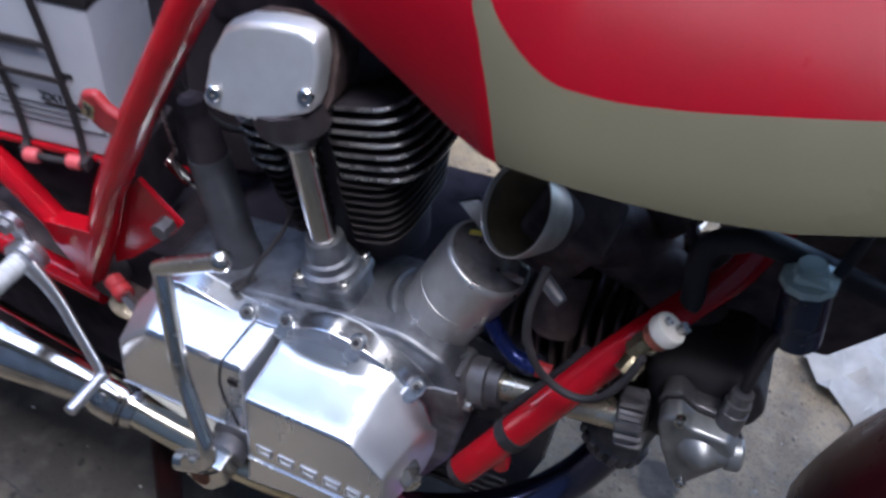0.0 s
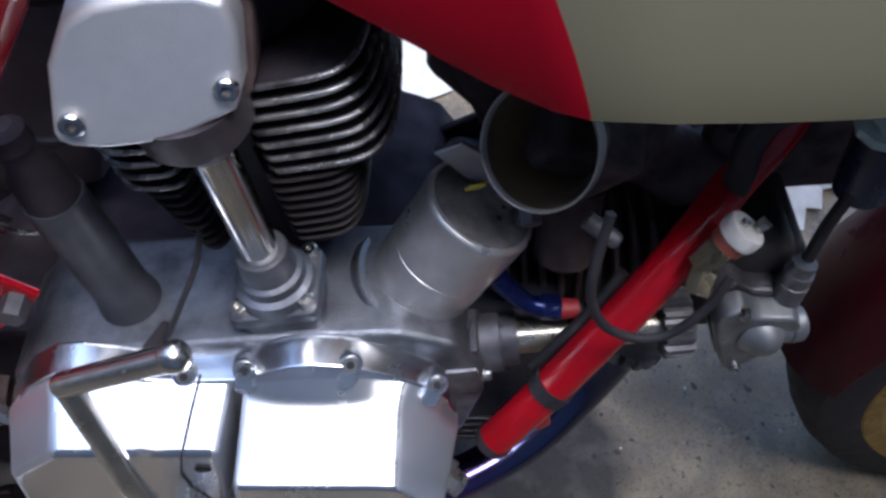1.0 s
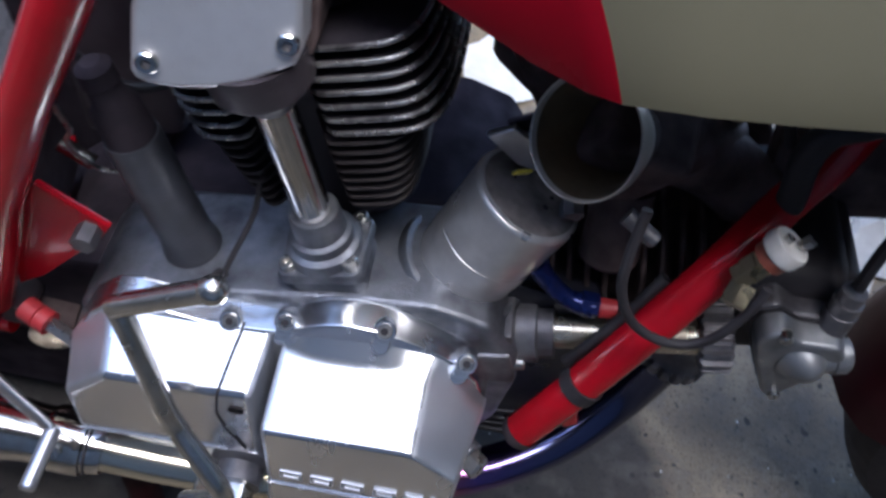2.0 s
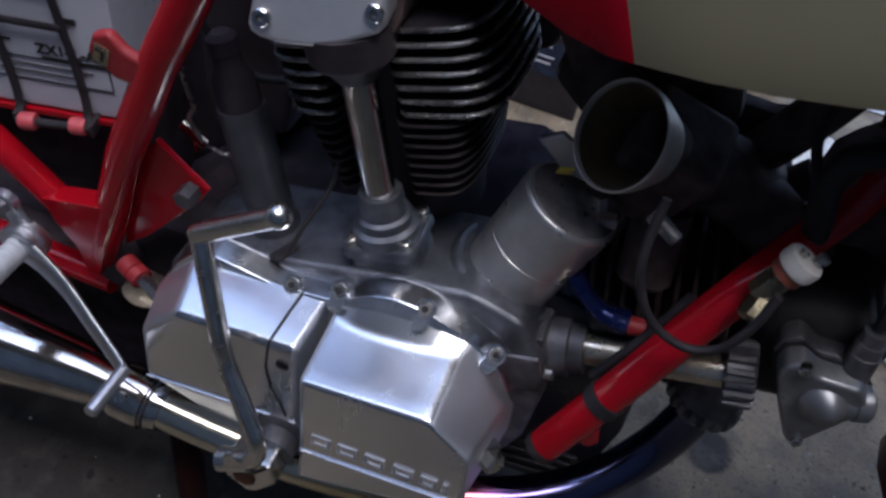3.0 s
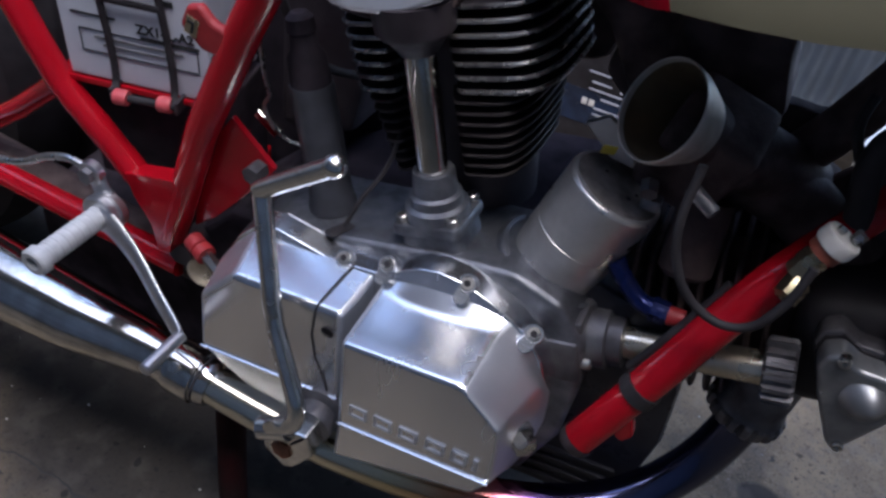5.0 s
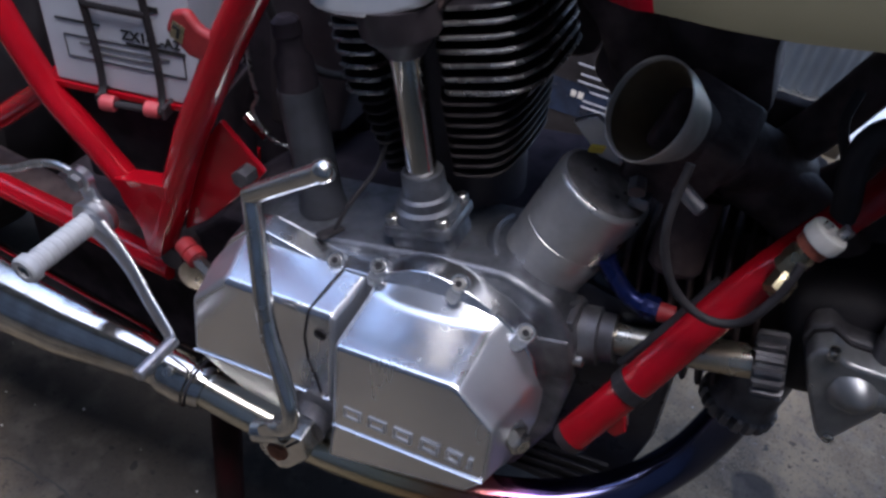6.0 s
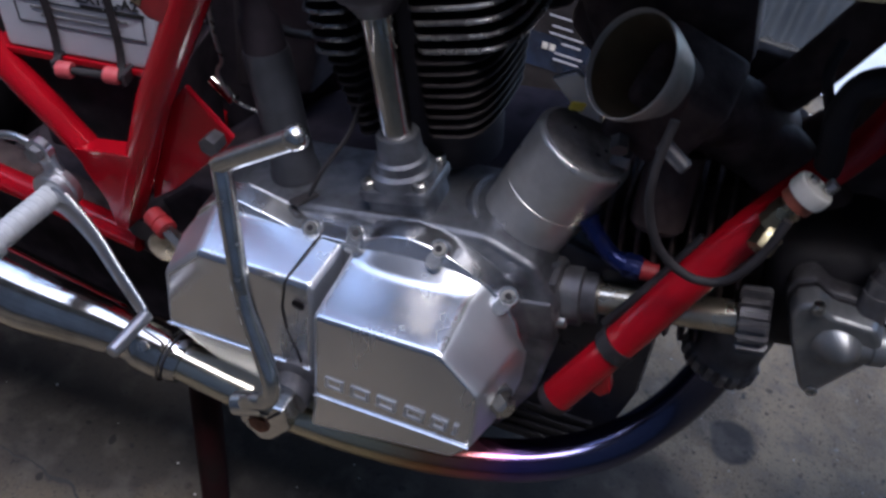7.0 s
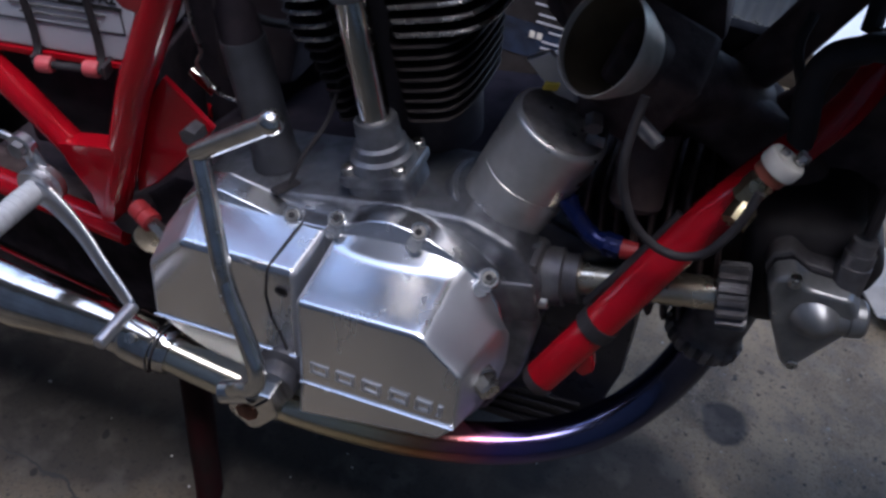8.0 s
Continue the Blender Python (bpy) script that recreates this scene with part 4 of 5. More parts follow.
part("clamp_gap", lathe([(0, 0.0245), (0.0022, 0.0245)], (-0.156, -0.090, 0.2118), (-1, 0, 0.085), 32), RUBBER, silencer, "dark slit of the pipe clamp")

# stretched rearward to keep the floor gap below the frame dark
part("gearbox_rear", bevel(prism([(-0.46, 0.06), (-0.15, 0.06), (-0.15, 0.33), (-0.20, 0.325), (-0.275, 0.25), (-0.46, 0.235)], 0.01, 0.16), 0.008, 2), FLANKBLACK, bike, "black rear of the gearbox, drawn out to keep the gap dark")

# kick starter
kp = [(-0.0315, -0.096, 0.5170), (-0.088, -0.0905, 0.4700), (-0.0925, -0.090, 0.4635), (-0.090, -0.092, 0.4555), (-0.070, -0.111, 0.388), (-0.065, -0.1145, 0.372), (-0.058, -0.119, 0.358), (-0.034, -0.134, 0.322), (-0.029, -0.138, 0.303), (-0.033, -0.140, 0.291), (-0.044, -0.139, 0.283), (-0.053, -0.137, 0.271)]
kick = part("kick_starter", tube(smooth_path(kp, 5), 0.0072, 18), WORNCHROME, bike, "chrome folding kick starter lever")
part("pedal_end", lathe([(-0.005, 0.0), (-0.005, 0.0076), (-0.003, 0.0082), (0.002, 0.0081), (0.0046, 0.0062), (0.0062, 0.0030), (0.0066, 0.0)], kp[0], Vector(kp[0]) - Vector(kp[1]), 24), WORNCHROME, kick)
clamp_outline = [(-0.064, 0.246), (-0.062, 0.232), (-0.043, 0.217), (-0.034, 0.222), (-0.016, 0.250), (-0.022, 0.274), (-0.045, 0.270), (-0.060, 0.258)]
clamp = part("clamp", bevel(prism(clamp_outline, -0.098, -0.134), 0.003, 2), WORNCHROME, kick, "chrome clamp with a rusty bolt")
part("pinch_slot", bevel(box((0.0025, 0.030, 0.020), (-0.030, -0.120, 0.264), (0, 35, 0)), 0.0004, 1), RUBBER, clamp)
part("knuckle", lathe([(-0.014, 0), (-0.014, 0.010), (0.014, 0.010), (0.014, 0)], (-0.050, -0.135, 0.269), (1, 0.1, 0.5), 20), WORNCHROME, kick)
part("rusty_bolt", hex_bolt((-0.044, -0.1345, 0.243), (0, -1, 0.05), 0.0095, 0.002), RUST, kick, "rusty bolt head")
part("kick_shaft", lathe([(0, 0), (0, 0.026), (0.052, 0.024), (0.056, 0.018), (0.070, 0.018), (0.070, 0)], (-0.030, -0.045, 0.262), (0, -1, 0), 32), DARKCAST, kick)

# foot peg and brake pedal
peg = part("foot_peg", lathe([(0, 0.0), (0, 0.0115), (0.006, 0.0125), (0.010, 0.0105), *[(0.012 + 0.0075 * k + d, r) for k in range(9) for d, r in ((0, 0.0105), (0.0045, 0.0105), (0.0050, 0.0099), (0.0070, 0.0099))], (0.082, 0.0105), (0.084, 0.0128), (0.092, 0.0128), (0.0940, 0.0112), (0.0940, 0.0062), (0.080, 0.0055), (0.080, 0.0)], (-0.284, -0.046, 0.331), (0, -1, 0), 32), GREYGRIP, bike, "grey ribbed foot peg")
arm = part("brake_pedal", tube(smooth_path([(-0.284, -0.062, 0.331), (-0.262, -0.066, 0.322), (-0.235, -0.074, 0.308), (-0.205, -0.088, 0.294), (-0.172, -0.104, 0.284), (-0.166, -0.109, 0.283)]), spread([0.0165, 0.0130, 0.0108, 0.0096, 0.0086, 0.0075], 31), 16, 0.42, (0, 1, 0)), SATIN, bike, "satin alloy rear brake pedal")
part("toe_peg", lathe([(0, 0), (0, 0.0058), (0.044, 0.0058), (0.0455, 0.0045), (0.0455, 0)], (-0.166, -0.106, 0.283), (0, -1, 0), 18), SATIN, arm)
part("pivot_ring", lathe([(-0.008, 0.0), (-0.008, 0.0185), (-0.001, 0.0190), (0.001, 0.0175), (0.003, 0.0190), (0.008, 0.0190), (0.0095, 0.0175), (0.0095, 0)], (-0.284, -0.056, 0.331), (0, -1, 0), 28), SATIN, arm)
part("upper_arm", tube([(-0.284, -0.050, 0.333), (-0.292, -0.050, 0.352), (-0.297, -0.051, 0.368)], [0.0135, 0.0105, 0.0110], 16, 0.40, (0, 1, 0)), SATIN, arm)
part("pivot_bolt", hex_bolt((-0.297, -0.055, 0.366), (0, -1, 0), 0.0078, 0.007), DARKCAST, arm, "dark steel pivot bolt")
part("pivot_boss", lathe([(-0.004, 0.0), (-0.004, 0.0115), (0.0035, 0.0115), (0.0045, 0.0100), (0.0045, 0)], (-0.297, -0.052, 0.366), (0, -1, 0), 24), SATIN, arm)
part("brake_rod", tube(smooth_path([(-0.300, -0.050, 0.366), (-0.325, -0.050, 0.368), (-0.352, -0.050, 0.358), (-0.40, -0.050, 0.332), (-0.50, -0.05, 0.31)]), 0.0038, 12), ZINC, arm, "bright steel brake rod")

# frame
YT = -0.020
TR = 0.0140
part("upright_tube", tube([(-0.243, YT, 0.299), (-0.221, YT, 0.366), (-0.198, YT, 0.438), (-0.154, YT, 0.541), (-0.101, YT, 0.650), (-0.060, YT + 0.01, 0.74)], TR, 28), REDPAINT, bike, "glossy red upright frame tube")
part("seat_stay", tube(smooth_path([(-0.236, YT, 0.316), (-0.272, YT, 0.349), (-0.306, YT, 0.381), (-0.345, YT, 0.417), (-0.366, YT, 0.448), (-0.386, YT, 0.484), (-0.47, YT, 0.640)]), 0.0125, 28), REDPAINT, bike, "glossy red slanted frame tube")
part("lower_tube", tube([(-0.245, YT + 0.01, 0.250), (-0.317, YT + 0.01, 0.252), (-0.50, YT + 0.01, 0.262)], TR * 0.95, 28), REDPAINT, bike, "glossy red lower frame tube")
part("branch_tube", tube([(-0.345, YT + 0.016, 0.430), (-0.39, 0.0, 0.391), (-0.437, 0.0, 0.351), (-0.56, 0.0, 0.26)], 0.0105, 24), REDPAINT, bike, "thin red brace tube")
for a, b in (((-0.25, 0.19, 0.345), (-0.50, 0.19, 0.69)), ((-0.25, 0.16, 0.29), (-0.75, 0.17, 0.30))):
    part("far_side_tube", tube([a, b], TR, 24), REDPAINT, bike, "red frame tube on the far side")
part("cross_tube", tube([(-0.238, YT, 0.275), (-0.238, 0.09, 0.275)], TR, 24), BLACK, bike)
part("lug_plate", bevel(prism([(-0.280, 0.362), (-0.250, 0.371), (-0.226, 0.377), (-0.212, 0.377), (-0.229, 0.320), (-0.238, 0.285), (-0.251, 0.283), (-0.256, 0.313), (-0.273, 0.340)], -0.014, -0.0335), 0.0015, 2), REDPAINT, bike, "red gusset plate")
gusset = part("engine_plate", bevel(prism([(-0.178, 0.450), (-0.136, 0.415), (-0.146, 0.398), (-0.200, 0.332), (-0.225, 0.310), (-0.215, 0.390)], YT + 0.010, YT + 0.016), 0.002, 2), REDPAINT, bike, "red engine mounting plate")
part("mount_bolt", hex_bolt((-0.150, YT + 0.009, 0.411), (0, -1, 0), 0.0085, 0.014), DARKCAST, gusset)
mount = part("rubber_mount", lathe([(0, 0), (0, 0.0092), (0.011, 0.0092), (0.012, 0.0095), (0.0125, 0.0080), (0.0135, 0.0095), (0.023, 0.0095), (0.024, 0.0)], (-0.211, -0.030, 0.314), (0.9, -0.35, -0.1), 24), REDRUBBER, bike, "red rubber mount with a bright washer")
part("mount_stud", lathe([(0.023, 0), (0.023, 0.006), (0.050, 0.006), (0.050, 0)], (-0.211, -0.030, 0.314), (0.9, -0.35, -0.1), 6), ZINC, mount)
part("pivot_washer", lathe([(0, 0), (0, 0.016), (0.005, 0.016), (0.006, 0.014), (0.006, 0)], (-0.196, -0.034, 0.287), (0.15, -1, 0.1), 28), OILED, mount)
tab = part("coil_tab", bevel(prism([(-0.205, 0.530), (-0.198, 0.547), (-0.186, 0.551), (-0.176, 0.541), (-0.160, 0.537), (-0.170, 0.514), (-0.186, 0.515)], -0.032, -0.022), 0.004, 3), REDRUBBER, bike, "dull red tab with a stained sticker")
part("sticker_print", join(box((0.006, 0.0008, 0.0022), (-0.1925, -0.0333, 0.5365), (0, 15, 0)), box((0.0022, 0.0008, 0.007), (-0.1915, -0.0333, 0.5315), (0, 15, 0))), INK, tab, "dark print on the sticker")
part("sticker", bevel(box((0.011, 0.001, 0.015), (-0.1925, -0.0325, 0.533), (0, 15, 0)), 0.0003, 1), BRASS, tab, "stained yellowish sticker")
part("stand_leg", tube([(-0.155, -0.005, 0.255), (-0.170, -0.040, 0.150), (-0.118, -0.110, 0.012), (-0.112, -0.124, 0.004)], [0.017, 0.016, 0.014, 0.011], 20), SHADEDRED, bike, "dark red stand leg on the floor with shade in its colour")

down_a, down_b = Vector((0.1735, -0.0505, 0.3205)), Vector((0.2050, -0.0330, 0.396))
dd = (down_b - down_a).normalized()
DOWN_MID, DOWN_UP, DOWN_TOP = Vector((0.2440, -0.0055, 0.4865)), Vector((0.279, 0.034, 0.528)), Vector((0.312, 0.070, 0.602))
DOWN = [down_a + dd * -0.004, down_b, DOWN_MID, DOWN_UP, Vector((0.299, 0.052, 0.556)), DOWN_TOP]
down = part("down_tube", tube(smooth_path(DOWN, 6), spread([0.0138, 0.0138, 0.0136, 0.0126, 0.0116, 0.0110], 31), 28), REDPAINT, bike, "glossy red front frame tube with black bands")
part("down_end", lathe([(-0.0075, 0.0), (-0.0075, 0.0120), (-0.0050, 0.0140), (0.001, 0.0147), (0.003, 0.0147)], down_a + dd * -0.004, dd, 28), BLACK, down, "black end of the cut tube")
for s in (0.061,):
    part("black_band", lathe([(0, 0.0142), (0, 0.0156), (0.011, 0.0156), (0.011, 0.0142)], down_a + dd * s, dd, 28), RUBBER, down, "black rubber band")
part("bracket_ear", bevel(prism([(0.186, 0.340), (0.202, 0.333), (0.208, 0.343), (0.203, 0.358), (0.192, 0.366)], -0.050, -0.038), 0.002, 2), REDPAINT, down)
part("taped_hose", tube(smooth_path([(0.186, -0.022, 0.383), (0.196, -0.018, 0.405), (0.214, -0.007, 0.444), (0.226, 0.004, 0.470)]), 0.0042, 12), RUBBER, down, "black hose along the tube")

# pressure switch and its wire
sa = Vector((0.42, 0.10, 1)).normalized()
s0 = Vector((0.2655, -0.0135, 0.5430)) - sa * 0.033
switch = part("pressure_switch", join(lathe([(0, 0), (0, 0.008), (0.008, 0.008), (0.008, 0.0090), (0.017, 0.0090), (0.017, 0.0078), (0.022, 0.0078), (0.022, 0)], s0, sa, 6)), BRASS, bike, "brass pressure switch with a white collar")
part("fibre_ring", lathe([(0.021, 0.0), (0.021, 0.0105), (0.029, 0.0108), (0.029, 0)], s0, sa, 32), material("brown_fibre", (0.28, 0.08, 0.05), (0.20, 0.05, 0.03), 0.5), switch)
part("white_collar", lathe([(0.028, 0), (0.028, 0.0119), (0.030, 0.0126), (0.036, 0.0126), (0.038, 0.0116), (0.038, 0)], s0, sa, 36), OFFWHITE, switch, "off-white nylon collar")
part("terminal", join(lathe([(0.037, 0), (0.037, 0.004), (0.044, 0.004), (0.044, 0)], s0 + Vector((0.006, 0, 0)), sa, 6), lathe([(0.037, 0), (0.037, 0.003), (0.043, 0.003), (0.043, 0)], s0 - Vector((0.005, 0, 0)), sa, 6)), ZINC, switch)
part("drain_elbow", hex_bolt((0.2560, -0.0215, 0.5080), (-0.3, -0.7, -0.5), 0.0085, 0.011), BRASS, switch)
part("cable_loop", tube(smooth_path([(0.176, -0.030, 0.57), (0.176, -0.042, 0.540), (0.182, -0.046, 0.514), (0.198, -0.048, 0.489), (0.222, -0.049, 0.478), (0.242, -0.048, 0.486), (0.253, -0.044, 0.511), (0.257, -0.038, 0.535)]), 0.0030, 12), RUBBER, bike, "black cable hanging in a loop")
hose = part("blue_fitting", tube(smooth_path([(0.146, 0.010, 0.447), (0.158, 0.006, 0.436), (0.174, 0.002, 0.426), (0.192, 0.0, 0.425)]), spread([0.008, 0.0068, 0.0068, 0.008], 19), 14), BLUE, bike, "blue anodised hose fitting")
part("blue_nut", lathe([(0, 0), (0, 0.0092), (0.012, 0.0092), (0.012, 0)], (0.183, 0.001, 0.425), (1, 0, 0), 6), BLUE, hose)
part("red_collar", lathe([(0, 0), (0, 0.0075), (0.012, 0.0065), (0.012, 0)], (0.196, 0.0, 0.4255), (1, 0, 0.2), 20), REDRUBBER, hose, "red hose collar")

# ignition coil under the tank, the dark plumbing and added fillers behind the engine
COIL = material("blue_black_coil", (0.022, 0.038, 0.085), (0.008, 0.012, 0.024), 0.22, 0.2, 30, 400, 0.05)
coil = part("ignition_coil", lathe([(0.012, 0), (0.012, 0.0145), (0.015, 0.0162), (0.066, 0.0162), (0.070, 0.015), (0.070, 0)], (0.352, 0.022, 0.536), (-0.30, 0.0, 0.95), 36), COIL, bike, "dark blue ignition coil with a pale top")
part("coil_top", bevel(join(lathe([(0.066, 0), (0.066, 0.0178), (0.072, 0.0178), (0.075, 0.011), (0.082, 0.009), (0.082, 0)], (0.352, 0.022, 0.536), (-0.30, 0.0, 0.95), 10), box((0.022, 0.009, 0.009), (0.331, 0.014, 0.608))), 0.002, 1), TEAL, coil, "pale green plastic top")
# filler block added to keep the space under the tank dark
part("tank_filler", bevel(prism([(0.085, 0.545), (0.14, 0.500), (0.200, 0.520), (0.2155, 0.560), (0.2035, 0.600), (0.200, 0.640), (0.10, 0.64)], 0.085, 0.15), 0.008, 2), MATTDARK, bike, "black filler block added under the tank")
part("intake_hose", tube(smooth_path([(0.19, 0.105, 0.455), (0.242, 0.10, 0.538), (0.271, 0.10, 0.603), (0.300, 0.10, 0.675)]), 0.0165, 18), MATTDARK, bike, "thick black rubber hose")
part("breather_hose", tube(smooth_path([(0.281, 0.03, 0.52), (0.275, 0.03, 0.545), (0.268, 0.03, 0.572), (0.270, 0.03, 0.592), (0.282, 0.03, 0.602), (0.305, 0.035, 0.606), (0.40, 0.06, 0.58)]), 0.0088, 14), RUBBER, bike, "black rubber breather hose")
part("manifold", tube([(0.16, 0.09, 0.50), (0.10, MID, 0.60), (0.03, MID, 0.66)], 0.024, 18), MATTDARK, bike, "black rubber inlet")
part("front_manifold", tube([(0.18, 0.07, 0.53), (0.25, MID, 0.50), (0.31, MID, 0.46)], 0.026, 18), MATTDARK, bike, "black rubber inlet")
part("spark_lead", tube(smooth_path([(-0.135, 0.02, 0.62), (-0.155, 0.02, 0.56), (-0.135, 0.05, 0.49), (-0.11, 0.10, 0.46)]), 0.0038, 10), RUBBER, bike, "black spark lead")
part("starter_pipe", tube([(-0.195, 0.051, 0.4157), (-0.172, 0.049, 0.4035)], 0.0060, 20), CHROME, bike, "short pale pipe behind the frame")
# backing sheet added so that the gaps round the frame stay dark
part("frame_backing", bevel(prism([(-0.78, 0.05), (-0.21, 0.06), (-0.12, 0.36), (-0.10, 0.66), (-0.78, 0.66)], 0.150, 0.165), 0.006, 2), FLANKBLACK, bike, "black sheet added behind the battery to keep the gap dark")
part("vent_hose", tube(smooth_path([(0.267, 0.050, 0.560), (0.254, 0.050, 0.585), (0.255, 0.060, 0.604)]), 0.0035, 10), RUBBER, bike, "thin black hose under the tank")
part("throttle_cable", tube(smooth_path([(0.289, 0.060, 0.603), (0.289, 0.070, 0.613), (0.287, 0.080, 0.631)]), 0.0060, 10), RUBBER, bike, "black cable under the tank")
# six fillers added to close bright gaps behind the engine with black
part("tube_filler", bevel(prism([(0.296, 0.470), (0.280, 0.534), (0.280, 0.554), (0.289, 0.568), (0.309, 0.590), (0.335, 0.612), (0.420, 0.640), (0.430, 0.540), (0.400, 0.478), (0.345, 0.465), (0.329, 0.468)], 0.088, 0.110), 0.003, 2), MATTDARK, bike, "black filler block added behind the front tube")
part("cylinder_backing", bevel(prism([(0.0, 0.60), (0.085, 0.60), (0.078, 0.535), (0.073, 0.520), (0.060, 0.512), (0.0, 0.50)], 0.165, 0.173), 0.002, 1), MATTDARK, bike, "black sheet added to darken the gap behind the upright cylinder")
part("gap_filler", bevel(prism([(0.200, 0.556), (0.2195, 0.5575), (0.238, 0.557), (0.256, 0.562), (0.258, 0.520), (0.205, 0.515)], 0.112, 0.128), 0.003, 2), MATTDARK, bike, "black filler added below the bright gap under the tank")
part("gap_patch", bevel(prism([(0.267, 0.481), (0.265, 0.507), (0.278, 0.525), (0.299, 0.493)], 0.118, 0.126), 0.002, 1), MATTDARK, bike, "black patch added between the cylinders")
part("carb_backing", bevel(prism([(0.132, 0.339), (0.115, 0.409), (0.170, 0.454), (0.230, 0.450), (0.259, 0.474), (0.276, 0.480), (0.311, 0.411)], 0.165, 0.172), 0.002, 1), FLANKBLACK, bike, "black sheet added to darken the gap behind the carburettor")
part("gap_block", bevel(prism([(0.217, 0.417), (0.202, 0.463), (0.245, 0.484), (0.253, 0.512), (0.274, 0.504), (0.297, 0.448)], 0.128, 0.150), 0.003, 2), MATTDARK, bike, "black filler block added between the cylinders")
part("braided_hose", tube(smooth_path([(-0.186, 0.04, 0.50), (-0.181, 0.04, 0.465), (-0.176, 0.04, 0.447), (-0.181, 0.04, 0.432), (-0.166, 0.04, 0.411), (-0.14, 0.05, 0.40)]), 0.0017, 8), ZINC, bike, "thin pale hose behind the frame")
part("swing_arm", tube([(-0.20, 0.01, 0.235), (-0.80, 0.01, 0.29)], 0.020, 20), MATTDARK, bike, "black swing arm")
# filler added to darken the space right of the upright tube
part("frame_filler", bevel(prism([(-0.20, 0.38), (-0.12, 0.40), (-0.10, 0.52), (-0.14, 0.60), (-0.20, 0.56)], 0.09, 0.18), 0.01, 2), BLACK, bike, "black filler block added behind the frame")

# fuel tank
def fuel_tank():
    c = MID
    prof = [(-0.03, 0.80), (-0.004, 0.97), (0.0, 1.0), (0.06, 0.985), (0.16, 0.93), (0.29, 0.85), (0.42, 0.75), (0.55, 0.63), (0.70, 0.47), (0.83, 0.31), (0.95, 0.12), (1.0, 0.0)]
    secs = [(-0.16, 0.700, 0.055, 0.775), (-0.08, 0.683, 0.066, 0.79), (-0.01, 0.668, 0.078, 0.80), (0.05, 0.656, 0.098, 0.81), (0.095, 0.652, 0.120, 0.81), (0.118, 0.657, 0.136, 0.81), (0.131, 0.6625, 0.1445, 0.81), (0.165, 0.6645, 0.1435, 0.81), (0.20, 0.6680, 0.1415, 0.81), (0.24, 0.6765, 0.142, 0.815), (0.285, 0.691, 0.142, 0.825), (0.33, 0.711, 0.138, 0.835), (0.40, 0.735, 0.124, 0.845), (0.47, 0.765, 0.098, 0.845), (0.52, 0.79, 0.060, 0.835)]
    bm, rings = bmesh.new(), []
    for x, zb, w, zt in secs:
        right = [(x - 0.55 * min(max(0.0, h), 0.45) * (zt - zb) * (1 if x < 0.14 else max(0.0, 1 - (x - 0.14) / 0.06)), c - w * f, zb + h * (zt - zb)) for h, f in prof]
        left = [(p[0], 2 * c - p[1], p[2]) for p in right[-2::-1]]
        rings.append([bm.verts.new(p) for p in right + left])
    m = len(rings[0])
    for a, b in zip(rings, rings[1:]):
        for i in range(m):
            bm.faces.new([a[i], a[(i + 1) % m], b[(i + 1) % m], b[i]])
    bm.faces.new(rings[0])
    bm.faces.new(rings[-1][::-1])
    return bm


tank = part("fuel_tank", fuel_tank(), TANK, bike, "red fuel tank with a cream field along its lower edge", sharp=50, even=False)

# wheels
def wheel(name, x, label):
    hub = Vector((x, MID, 0.315))
    w = part(name, lathe([(-0.050, 0.255), (-0.054, 0.275), (-0.046, 0.300), (-0.025, 0.312), (0.0, 0.315), (0.025, 0.312), (0.046, 0.300), (0.054, 0.275), (0.050, 0.255), (0.0, 0.245), (-0.050, 0.255)], hub, (0, 1, 0), 72), RUBBER, bike, label)
    part("rim", lathe([(-0.048, 0.262), (-0.052, 0.256), (-0.048, 0.238), (-0.020, 0.225), (0.020, 0.225), (0.048, 0.238), (0.052, 0.256), (0.048, 0.262)], hub, (0, 1, 0), 72), GOLD, w, "gold painted rim")
    part("hub", lathe([(-0.06, 0), (-0.06, 0.035), (0.06, 0.035), (0.06, 0)], hub, (0, 1, 0), 32), GOLD, w)
    for k in range(5):
        q = radians(72 * k + 20)
        d = Vector((math.cos(q), 0, math.sin(q)))
        part("spoke", tube([hub + d * 0.03, hub + d * 0.23], [0.022, 0.015], 12, 0.6, (0, 1, 0)), GOLD, w)
    return hub


hub = wheel("front_wheel", 0.815, "black front tyre on a gold wheel")
wheel("rear_wheel", -0.80, "black rear tyre on a gold wheel")


def mudguard():
    bm, rings = bmesh.new(), []
    for k in range(25):
        q = radians(60 + 128 * k / 24)
        d = Vector((math.cos(q), 0, math.sin(q)))
        ring = []
        for rr in (0.345, 0.3425):
            arc = [(-0.066, -0.030), (-0.055, -0.010), (-0.030, 0.004), (0, 0.008), (0.030, 0.004), (0.055, -0.010), (0.066, -0.030)]
            ring += [hub + d * (rr + dr) + Vector((0, y, 0)) for y, dr in (arc if rr > 0.344 else arc[::-1])]
        rings.append([bm.verts.new(p) for p in ring])
    m = len(rings[0])
    for a, b in zip(rings, rings[1:]):
        for i in range(m):
            bm.faces.new([a[i], a[(i + 1) % m], b[(i + 1) % m], b[i]])
    bm.faces.new(rings[0])
    bm.faces.new(rings[-1][::-1])
    return bm


part("front_mudguard", mudguard(), MAROON, bike, "dark red front mudguard", sharp=50)
for y in (MID - 0.085, MID + 0.085):
    part("fork_leg", tube([(0.80, y, 0.30), (0.55, y, 0.95)], 0.022, 24), CHROME, bike, "fork leg")

